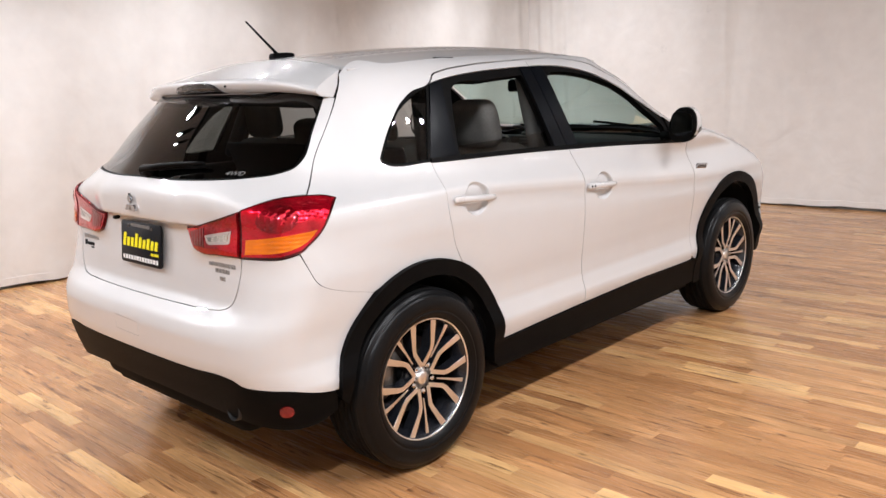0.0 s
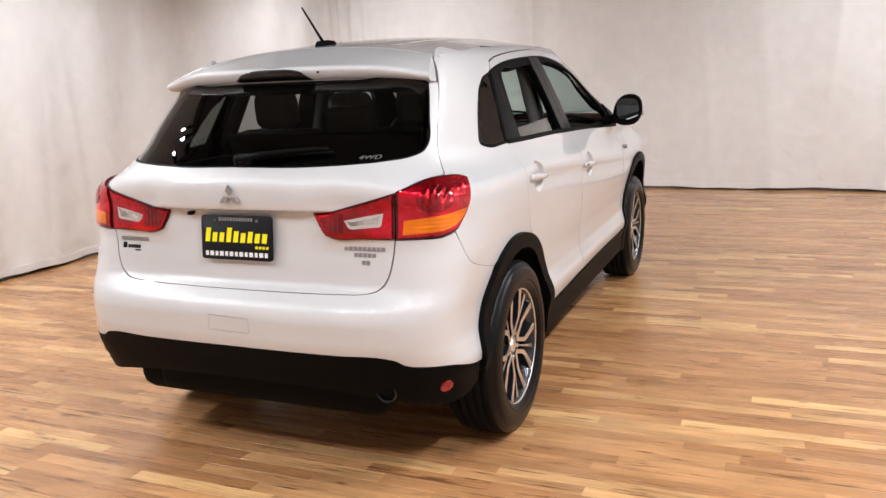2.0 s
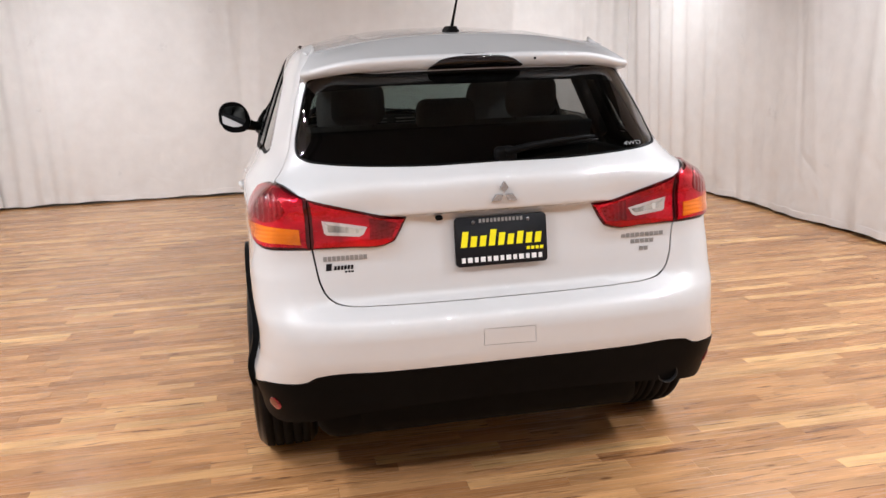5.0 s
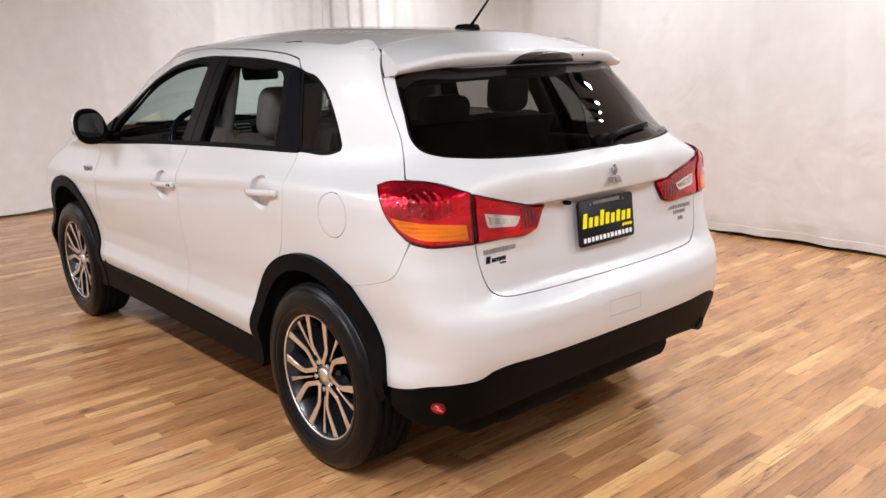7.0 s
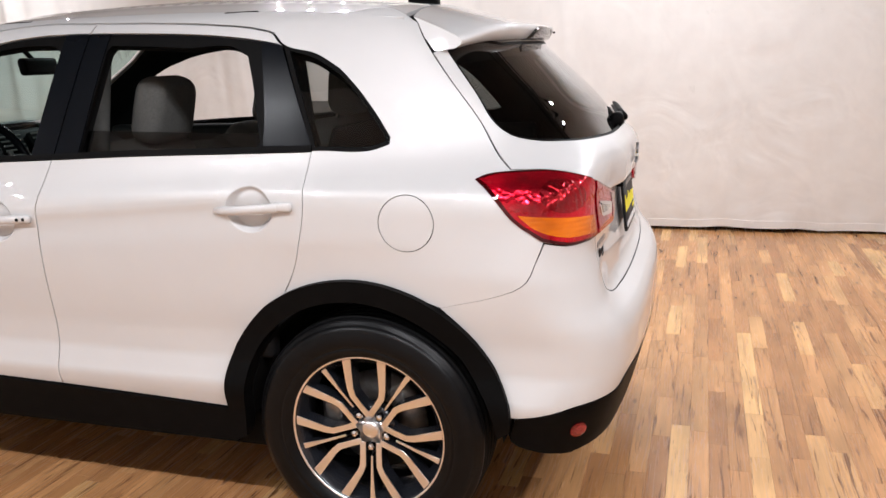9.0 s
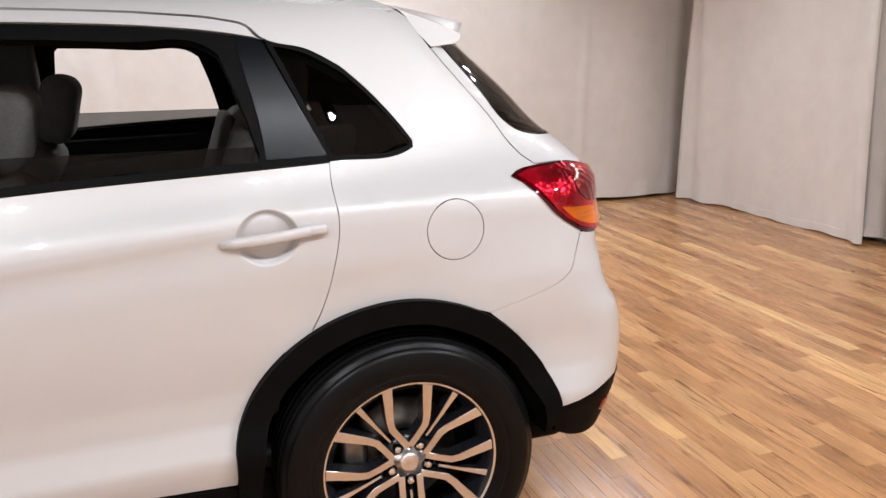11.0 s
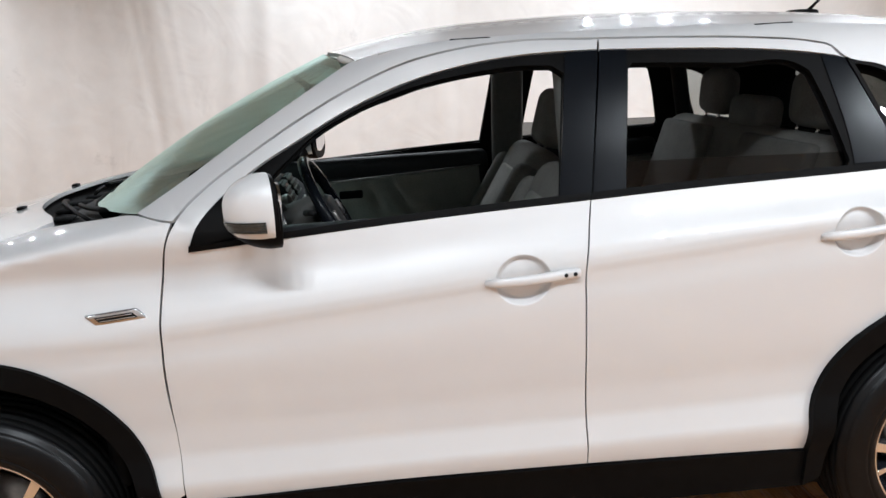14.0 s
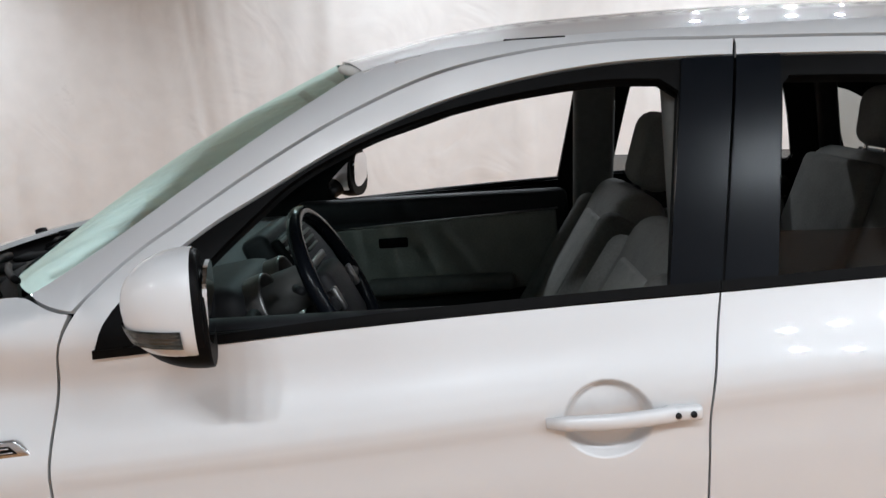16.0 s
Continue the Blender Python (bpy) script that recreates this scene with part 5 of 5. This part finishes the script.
# ---- inside the car ----
def seat(x, y, z, wide, back, name="front_seat", head=True, hx=(0,)):
    def plump(a, c, d, co):
        return (co.x * (1 - .06 * d), co.y, co.z + .02 * (1 - a * a) * (1 - c * c) * (1 if d > 0 else 0))
    s = part(name, rounded(wide, .50, .17, .06, 4, (x, y + .22, z), (6, 0, 0), plump), SEAT, car, "grey cloth car seat")
    for sg in (-1, 1):
        part("seat_bolster", rounded(.09, .46, .17, .04, 3, (x + sg * (wide / 2 - .03), y + .22, z + .025), (6, 0, 0)), SEATSIDE, s)

    def spread(a, c, d, co):
        return (co.x * (1 - .16 * max(0, d)), co.y - .035 * (1 - a * a) * (c < 0) * 0, co.z)
    b_ = part("seat_back", rounded(wide, .15, .60, .06, 4, (0, 0, .30), (0, 0, 0), spread), SEAT, s, "grey cloth seat back")
    b_.matrix_world = pose(x, y - .02, z + .02, back, 0, 0)
    part("seat_insert", rounded(wide * .48, .030, .46, .014, 3, (0, .070, .25)), TRIMPALE, b_, "pale grey seat insert")
    for sg in (-1, 1):
        part("back_bolster", rounded(.085, .17, .50, .04, 3, (sg * (wide / 2 - .035), .018, .27), (0, sg * -4, 0)), SEATSIDE, b_)
    for h in hx:
        part("headrest", rounded(.255, .115, .225, .05, 4, (h, .012, .720), (-16, 0, 0), lambda a, c, d, co: (co.x * (1 - .12 * max(0, d) ** 2), co.y, co.z)), SEAT, b_, "grey cloth headrest")
        for dx in (-.06, .06):
            part("headrest_post", tube([(h + dx, 0, .58), (h + dx, 0, .66)], .006, 8), CHROME, b_, "chrome headrest post")
    return s


seat(-.365, -.07, .600, .50, 31)
seat(.365, -.105, .600, .50, 31)
bench = part("rear_bench", rounded(1.26, .50, .18, .06, 4, (0, -.72, .585), (5, 0, 0)), SEAT, car, "grey cloth rear bench")
rb = part("bench_back", rounded(1.26, .14, .60, .06, 4, (0, 0, .30)), SEAT, bench, "grey cloth bench back")
rb.matrix_world = pose(0, -.915, .640, 20, 0, 0)
for x in (-.36, .36):
    part("back_bolster", rounded(.46, .05, .52, .025, 3, (x, .075, .30)), SEATSIDE, rb)
    part("headrest", rounded(.215, .10, .180, .048, 4, (x, .004, .705), (-14, 0, 0), lambda a, c, d, co: (co.x * (1 - .14 * max(0, d) ** 2), co.y, co.z)), SEAT, rb, "grey cloth headrest")
    for dx in (-.06, .06):
        part("headrest_post", tube([(x + dx, 0, .58), (x + dx, 0, .64)], .006, 8), CHROME, rb)
part("headrest", rounded(.24, .11, .13, .04, 4, (0, .005, .635), (-12, 0, 0)), SEAT, rb, "grey cloth middle headrest")
part("bench_rear_cover", rounded(1.22, .02, .62, .008, 2, (0, -.078, .31)), TRIM, rb, "dark carpet seat cover")
# dashboard with hood, centre stack and vents
dash = part("dashboard", rounded(1.40, .42, .34, .09, 4, (0, .77, .905), (0, 0, 0), lambda a, c, d, co: (co.x * (1 - .04 * d), co.y - .10 * a * a + .05 * d, co.z + .02 * (1 - a * a))), TRIM, car, "dark grey dashboard")
part("instrument_hood", rounded(.36, .18, .11, .05, 4, (-.37, .60, 1.050), (-8, 0, 0)), TRIM, dash)
part("centre_fascia", rounded(.30, .07, .40, .02, 3, (0, .515, .955), (-24, 0, 0)), TRIM, dash)
for x in (-.085, .085):
    vent = part("air_vent", rounded(.13, .03, .085, .012, 2, (x, .520, 1.095), (-30, 0, 0)), BLACK, dash, "black air vent")
    for k in range(4):
        part("vent_slat", rounded(.115, .012, .007, .002, 1, (x, .523 - .010 * k, 1.127 - .018 * k), (20, 0, 0)), TRIMPALE, vent)
part("stack_trim", rounded(.30, .012, .022, .004, 2, (0, .478, 1.038), (-24, 0, 0)), STEEL, dash, "satin silver stack trim")
part("display", rounded(.19, .010, .085, .004, 2, (0, .452, .985), (-24, 0, 0)), PLATEBLACK, dash, "dark centre display")
for dx in (-.10, 0, .10):
    part("stack_dial", lathe([(0, .0001), (0, .022), (-.016, .020), (-.018, .0001)], 20, "Y"), STEEL, dash, "silver heater dial").matrix_world = pose(dx, .420, .905, -24, 0, 0)
for dx in (-.085, .085):
    part("instrument_bowl", lathe([(0, .062), (-.025, .066), (-.028, .070), (-.022, .072), (.01, .072)], 32, "Y"), STEEL, dash, "silver-rimmed instrument").matrix_world = pose(-.37 + dx, .500, 1.045, -18, 0, 0)
vent = part("air_vent", rounded(.10, .03, .085, .02, 2, (-.63, .47, 1.045), (-14, 0, 10)), BLACK, dash, "black air vent")
part("steering_column", tube([(-.37, .56, 1.02), (-.37, .40, 1.085)], [.055, .045], 14), TRIMGREY, dash)
wheel_rim = bmesh.new()
n, k2 = 48, 10
grid = []
for a_ in range(n):
    a = a_ * math.tau / n
    grid.append([wheel_rim.verts.new(((.185 + .0165 * math.cos(b2 * math.tau / k2)) * math.cos(a), (.185 + .0165 * math.cos(b2 * math.tau / k2)) * math.sin(a), .0165 * math.sin(b2 * math.tau / k2))) for b2 in range(k2)])
for a_ in range(n):
    for b2 in range(k2):
        wheel_rim.faces.new((grid[a_][b2], grid[(a_ + 1) % n][b2], grid[(a_ + 1) % n][(b2 + 1) % k2], grid[a_][(b2 + 1) % k2]))
steer = part("steering_wheel", wheel_rim, SATIN, car, "black steering wheel")
steer.matrix_world = pose(-.37, .350, 1.058, 64, 0, 0)
part("airbag_cover", rounded(.17, .15, .05, .022, 3, (0, -.01, -.012)), TRIM, steer)
for a in (180, 0, 270):
    ca, sa = math.cos(radians(a)), math.sin(radians(a))
    part("wheel_spoke", tube([(ca * .06, sa * .06, -.012), (ca * .18, sa * .18, 0)], [.026, .015], 8), TRIM, steer)
for sx in (-1, 1):
    part("wheel_buttons", rounded(.022, .050, .012, .004, 2, (sx * .105, .004, .012)), STEEL, steer, "silver wheel buttons")
part("column_stalk", tube([(-.45, .43, 1.085), (-.54, .40, 1.10)], [.010, .008], 8), TRIM, dash)
rv = part("rear_view_mirror", rounded(.245, .035, .070, .016, 3, (.0, .40, 1.405), (-8, 0, 12)), BLACK, screen, "black rear view mirror")
part("mirror_stem", tube([(0, .415, 1.425), (0, .47, 1.475)], .010, 8), BLACK, rv)
for sg in (-1, 1):
    part("sun_visor", rounded(.36, .13, .018, .008, 2, (sg * .33, .24, 1.49), (22, 0, 0)), LINER, car, "pale folded sun visor")
sheet("headliner", outline([(-.50, -1.35), (.50, -1.35), (.52, -.5), (.50, .0), (.44, .26), (-.44, .26), (-.50, .0), (-.52, -.5)]), LINER, car, "pale fabric headliner",
            shape=lambda u, v: np.stack([u, v, ROOF_C(v) - .045 - .06 * (u / .54) ** 2], -1), step=.08, thick=.01, ref=(0, -.5, 3))
# door linings, floor, boot
for i in (0, 1):
    sg = -1 if i else 1
    for (y0, y1), dr in (((-.27, .66), front_doors), ((-1.02, -.32), rear_doors)):
        mid, ln = (y0 + y1) / 2, y1 - y0
        dl = part("door_lining", rounded(.060, ln, .56, .02, 3, (sg * .725, mid, .80), (0, sg * -2, 0)), TRIM, dr[i], "dark door lining")
        part("lining_top", rounded(.075, ln, .10, .03, 3, (sg * .722, mid, 1.055)), TRIM, dl)
        part("cloth_insert", rounded(.020, ln * .90, .26, .008, 2, (sg * .690, mid - .01, .888), (-2.7, 0, 0)), DOORCLOTH, dl, "grey door cloth insert")
        part("lining_strip", rounded(.008, ln * .90, .006, .002, 1, (sg * .682, mid - .01, 1.021), (-2.7, 0, 0)), STEEL, dl, "thin silver lining strip")
        part("armrest", rounded(.075, ln * .55, .06, .025, 3, (sg * .672, mid - .02, .80)), TRIMGREY, dl)
        part("inner_handle", rounded(.014, .10, .034, .006, 2, (sg * .680, y1 - .33, .952)), BLACK, dl, "black inner door handle")
    part("pillar_lining", rounded(.06, .13, .86, .025, 3, (sg * .640, -.345, 1.10), (0, sg * -13, 0)), TRIMGREY, car, "grey pillar lining")
    part("quarter_lining", rounded(.05, .50, .36, .02, 3, (sg * .640, -1.30, .92), (0, 0, 0)), TRIM, car)
    part("corner_pillar_lining", rounded(.05, .065, .40, .02, 3, (sg * .615, -1.095, 1.30), (-14, sg * -20, 0)), TRIM, car)
    belt_ = tube([(sg * .615, -.375, 1.40), (sg * .640, -.365, 1.10), (sg * .66, -.36, .60)], .014, 6)
    part("seat_belt", belt_, TRIM, car)
part("cabin_floor", rounded(1.42, 2.0, .06, .02, 2, (0, -.15, .38)), TRIM, car)
part("boot_floor", rounded(1.15, .55, .06, .02, 2, (0, -1.60, .74)), TRIM, car)
part("centre_console", rounded(.22, .75, .26, .05, 3, (0, .12, .58)), TRIM, car)
part("firewall", rounded(1.40, .05, .70, .02, 2, (0, .98, .75)), DARK, car)


# ---- the room ----
def slab(name, x0, x1, y0, y1, z0, z1, mat, label=""):
    bm = bmesh.new()
    bmesh.ops.create_cube(bm, size=1)
    for v in bm.verts:
        v.co = Vector(((x0 + x1) / 2 + v.co.x * (x1 - x0), (y0 + y1) / 2 + v.co.y * (y1 - y0), (z0 + z1) / 2 + v.co.z * (z1 - z0)))
    return tagged(part(name, bm, mat, None, label, smooth=False), kind="structure")


WALLPAINT = simple("wall_paint", (.45, .43, .41), rough=.9, var=.08, scale=4)
slab("wall_front", ROOM_L - .3, ROOM_R + .3, ROOM_F + .14, ROOM_F + .30, -.2, ROOM_H + .1, WALLPAINT)
slab("wall_back", ROOM_L - .3, ROOM_R + .3, ROOM_B - .30, ROOM_B - .14, -.2, ROOM_H + .1, WALLPAINT)
slab("wall_left", ROOM_L - .30, ROOM_L - .14, ROOM_B - .14, ROOM_F + .14, -.2, ROOM_H + .1, WALLPAINT)
slab("wall_right", ROOM_R + .14, ROOM_R + .30, ROOM_B - .14, ROOM_F + .14, -.2, ROOM_H + .1, WALLPAINT)
slab("ceiling", ROOM_L - .14, ROOM_R + .14, ROOM_B - .14, ROOM_F + .14, ROOM_H, ROOM_H + .1, CEIL)
slab("baseboard", ROOM_L - .12, ROOM_R + .12, ROOM_F + .06, ROOM_F + .135, 0, .07, BASE)
slab("baseboard", ROOM_L - .135, ROOM_L - .06, ROOM_B - .12, ROOM_F + .06, 0, .07, BASE)
slab("baseboard", ROOM_R + .06, ROOM_R + .135, ROOM_B - .12, ROOM_F + .06, 0, .07, BASE)


def drape(name, a, c, seed, label, gather=(.5, .5), lift=.028, top=4.08, bulge=.0, deep=1.0, lean=0.0, wave=34):
    """A hanging cloth from a to c in the plan, with folds that run down it, deeper at gathered ends; gather is the folded length at each end."""
    rng = np.random.RandomState(seed)
    a, c = np.array(a, float), np.array(c, float)
    L = np.linalg.norm(c - a)
    d = (c - a) / L
    nrm = np.array((d[1], -d[0]))
    if nrm @ (np.array((0, 0)) - (a + c) / 2) < 0:
        nrm = -nrm
    nu, nz = int(L / .022), 70
    u = np.linspace(0, L, nu)
    z = np.linspace(lift, top, nz)
    U, Z = np.meshgrid(u, z, indexing="ij")
    h = np.zeros_like(U)
    for _ in range(10):
        f, ph, am, dr = rng.uniform(.6, 4.5), rng.uniform(0, 6.28), rng.uniform(.003, .012), rng.uniform(-.16, .16)
        h += am * np.sin(f * (U + dr * Z) * 2 + ph + .6 * np.sin(Z * rng.uniform(.5, 1.4) + ph))
    for _ in range(int(4 * L)):
        u0, wd, am, dr = rng.uniform(0, L), rng.uniform(.03, .10), rng.uniform(-.014, .020), rng.uniform(-.12, .12)
        zz = rng.uniform(.3, 3.0)
        h += am * np.exp(-((U - u0 - dr * (Z - zz)) / wd) ** 2) * np.exp(-((Z - zz) / rng.uniform(.7, 2.0)) ** 2)
    for end, g in ((U, gather[0]), (L - U, gather[1])):
        if g:
            fold = .5 + .5 * np.sin(end * wave + rng.uniform(0, 6) + .35 * Z + .5 * np.sin(end * 9))
            h += .055 * deep * fold * np.exp(-(end / g) ** 2)
    hem = np.exp(-((Z - lift) / .10) ** 2)
    h += hem * (.010 * np.sin(U * 9 + seed) * np.sin(U * 3.1 + 1) + .006 * np.sin(U * 23))
    h += .02 * bulge * np.exp(-((U / L - .55) / .35) ** 2) * np.exp(-((Z - .9) / .8) ** 2)
    h = np.maximum(h, -.02 + .25 * h)
    Z2 = Z + hem * (.006 * np.sin(U * 3.7 + seed) + .004 * np.sin(U * 13))
    W = U + lean * Z * (1 - U / L) ** 2
    X = a[0] + d[0] * W + nrm[0] * h
    Y = a[1] + d[1] * W + nrm[1] * h
    front = np.stack([X, Y, Z2], -1).reshape(-1, 3)
    back = front - np.array((nrm[0], nrm[1], 0)) * .006
    N = nu * nz
    faces = []
    for i in range(nu - 1):
        for j in range(nz - 1):
            q = (i * nz + j, (i + 1) * nz + j, (i + 1) * nz + j + 1, i * nz + j + 1)
            faces.append(q)
    rim = [(i * nz, (i + 1) * nz) for i in range(nu - 1)] + [((nu - 1) * nz + j, (nu - 1) * nz + j + 1) for j in range(nz - 1)]
    rim += [((i + 1) * nz + nz - 1, i * nz + nz - 1) for i in range(nu - 1)] + [(j + 1, j) for j in range(nz - 1)]
    idx = {}
    bk = []
    for p, q in rim:
        for t in (p, q):
            if t not in idx:
                idx[t] = N + len(bk)
                bk.append(back[t])
        faces.append((q, p, idx[p], idx[q]))
    me = bpy.data.meshes.new(name)
    me.from_pydata([tuple(p) for p in front] + [tuple(p) for p in bk], [], faces)
    me.polygons.foreach_set("use_smooth", [True] * len(me.polygons))
    me.update()
    dr = tagged(add_mesh(name, me, CLOTH, None, label), category="curtain", group="white drapes round the room")
    # turned-up hem, a little proud of the cloth
    rows_z = np.array((lift - .002, lift + .012, lift + .055, lift + .058))
    proud = np.array((.0012, .0015, .0015, .0))
    hp = np.stack([np.stack([np.interp(rows_z, Z2[k], X[k]) + nrm[0] * proud, np.interp(rows_z, Z2[k], Y[k]) + nrm[1] * proud, rows_z + Z2[k, 0] - lift], -1) for k in range(nu)])
    hm = bpy.data.meshes.new("hem")
    hm.from_pydata([tuple(p) for p in hp.reshape(-1, 3)], [], [(k * 4 + j, k * 4 + 4 + j, k * 4 + 5 + j, k * 4 + 1 + j) for k in range(nu - 1) for j in range(3)])
    add_mesh("hem", hm, CLOTH, dr, "turned-up cloth hem")
    return dr


plain = "plain white cloth drape hung flat to the floor"
folded = "white cloth drape with gathered folds at its edge"
drape("drape", (ROOM_L - .05, ROOM_F), (ROOM_R + .05, ROOM_F), 11, folded, (.75, .8), deep=1.0)
drape("drape", (ROOM_L, ROOM_B + .1), (ROOM_L, ROOM_F + .02), 14, folded, (.3, .30), bulge=1, deep=.7)
drape("drape", (ROOM_R, ROOM_F + .02), (ROOM_R - .10, ROOM_B - .10), 16, folded, (2.3, .2), deep=1.4, wave=19)
drape("drape", (3.42, ROOM_B + .13), (1.44, ROOM_B), 19, "white cloth drape with creases and a loose hem", (.55, .15), bulge=2, deep=1.3, wave=17, lean=.085, lift=.012)
drape("drape", (ROOM_R, ROOM_B - .11), (2.9, ROOM_B - .11), 23, plain, (0, 0))
drape("drape", (1.62, ROOM_B - .07), (-1.2, ROOM_B - .06), 20, folded, (.3, 0))
drape("drape", (-1.05, ROOM_B - .02), (ROOM_L - .02, ROOM_B - .03), 21, plain, (0, .3))

# lamps on two ceiling tracks, and on the added fill track behind the car
for tx, y0, y1 in [(s * LAMP_X, -4.6, 4.9) for s in (-1, 1)]:
    slab("ceiling_channel", tx - .15, tx + .15, y0 - .2, y1 + .2, ROOM_H - .03, ROOM_H - .004, TRACK)
    tr = tagged(part("lighting_track", rounded(.035, y1 - y0, .03, .006, 1, (tx, (y0 + y1) / 2, LAMP_Z + .33)), TRACK, None, "black ceiling lighting track", smooth=False), category="track")
    for ly in (y0 + .2, (y0 + y1) / 2, y1 - .2):
        part("track_hanger", tube([(tx, ly, LAMP_Z + .34), (tx, ly, ROOM_H - .02)], .008, 6), TRACK, tr)
# channel, track and hangers made up to carry the fill lamps
slab("ceiling_channel", -1.4, 1.4, FILL_Y - .15, FILL_Y + .15, ROOM_H - .03, ROOM_H - .004, TRACK)
tr = tagged(part("lighting_track", rounded(2.3, .035, .03, .006, 1, (0, FILL_Y, LAMP_Z + .33)), TRACK, None, "short black track added to hold fill lamps", smooth=False), category="track")
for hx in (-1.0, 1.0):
    part("track_hanger", tube([(hx, FILL_Y, LAMP_Z + .34), (hx, FILL_Y, ROOM_H - .02)], .008, 6), TRACK, tr)
# side lamps and the added fill lamps, built alike
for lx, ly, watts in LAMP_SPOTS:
    lamp = tagged(new("track_lamp"), "black cylinder spot lamp on a side track or added fill track", "lamp", "lamps on the ceiling tracks")
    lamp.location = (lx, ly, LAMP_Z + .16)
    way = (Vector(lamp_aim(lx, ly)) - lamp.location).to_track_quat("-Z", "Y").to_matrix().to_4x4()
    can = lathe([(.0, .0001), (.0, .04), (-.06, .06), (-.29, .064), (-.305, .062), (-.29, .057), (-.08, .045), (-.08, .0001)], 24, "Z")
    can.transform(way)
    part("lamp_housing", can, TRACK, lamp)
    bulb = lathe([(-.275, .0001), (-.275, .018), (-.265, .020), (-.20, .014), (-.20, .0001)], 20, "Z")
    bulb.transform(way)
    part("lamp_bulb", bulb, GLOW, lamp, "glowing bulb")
    part("lamp_neck", tube([(0, 0, -.01), (0, 0, .165)], .012, 8), TRACK, lamp)

# ---- floor: oak strips laid across the room ----
fl = slab("floor", ROOM_L - .14, ROOM_R + .14, ROOM_B - .14, ROOM_F + .14, -.16, -.012, DARK)
STRIP, LENGTHS = .0665, (.36, .48, .60, .78, .96)


def strip_mesh(length):
    g, b_, d = .00012, .0005, .012
    L2, W2 = length / 2 - g, STRIP / 2 - g
    v = [(-L2, -W2, -b_), (L2, -W2, -b_), (L2, W2, -b_), (-L2, W2, -b_), (-L2 + b_, -W2 + b_, 0), (L2 - b_, -W2 + b_, 0), (L2 - b_, W2 - b_, 0), (-L2 + b_, W2 - b_, 0),
         (-L2, -W2, -d), (L2, -W2, -d), (L2, W2, -d), (-L2, W2, -d)]
    f = [(4, 5, 6, 7), (0, 1, 5, 4), (1, 2, 6, 5), (2, 3, 7, 6), (3, 0, 4, 7), (8, 9, 1, 0), (9, 10, 2, 1), (10, 11, 3, 2), (11, 8, 0, 3)]
    return v, f


STRIPS = {}
for ln in LENGTHS:
    me = bpy.data.meshes.new("floor_strip")
    me.from_pydata(*(lambda vf: (vf[0], [], vf[1]))(strip_mesh(ln)))
    me.materials.append(WOOD_PIECE)
    STRIPS[ln] = me
rng = random.Random(5)
field_v, field_f = [], []
row, y = 0, ROOM_B - .13
while y < ROOM_F + .13:
    x = ROOM_L - .13 - rng.uniform(0, .8)
    while x < ROOM_R + .13:
        ln = rng.choice(LENGTHS)
        mx, my = x + ln / 2, y + STRIP / 2
        near = -2.55 < mx < 2.3 and -3.75 < my < -2.2
        if near:
            ob = new("floor_strip", STRIPS[ln])
            ob.location = (mx, my, 0)
            ob.parent = fl
        else:
            a_, c_ = max(x, ROOM_L - .13), min(x + ln, ROOM_R + .13)
            if c_ - a_ < .02:
                x += ln
                continue
            mx = (a_ + c_) / 2
            v, f = strip_mesh(c_ - a_)
            k = len(field_v)
            field_v += [(p[0] + mx, p[1] + my, p[2]) for p in v]
            field_f += [tuple(i + k for i in q) for q in f]
        x += ln
    y += STRIP
me = bpy.data.meshes.new("floor_strips")
me.from_pydata(field_v, [], field_f)
tagged(add_mesh("floor_strips", me, WOOD_FIELD, fl, "warm oak strip flooring"), kind="stuff")
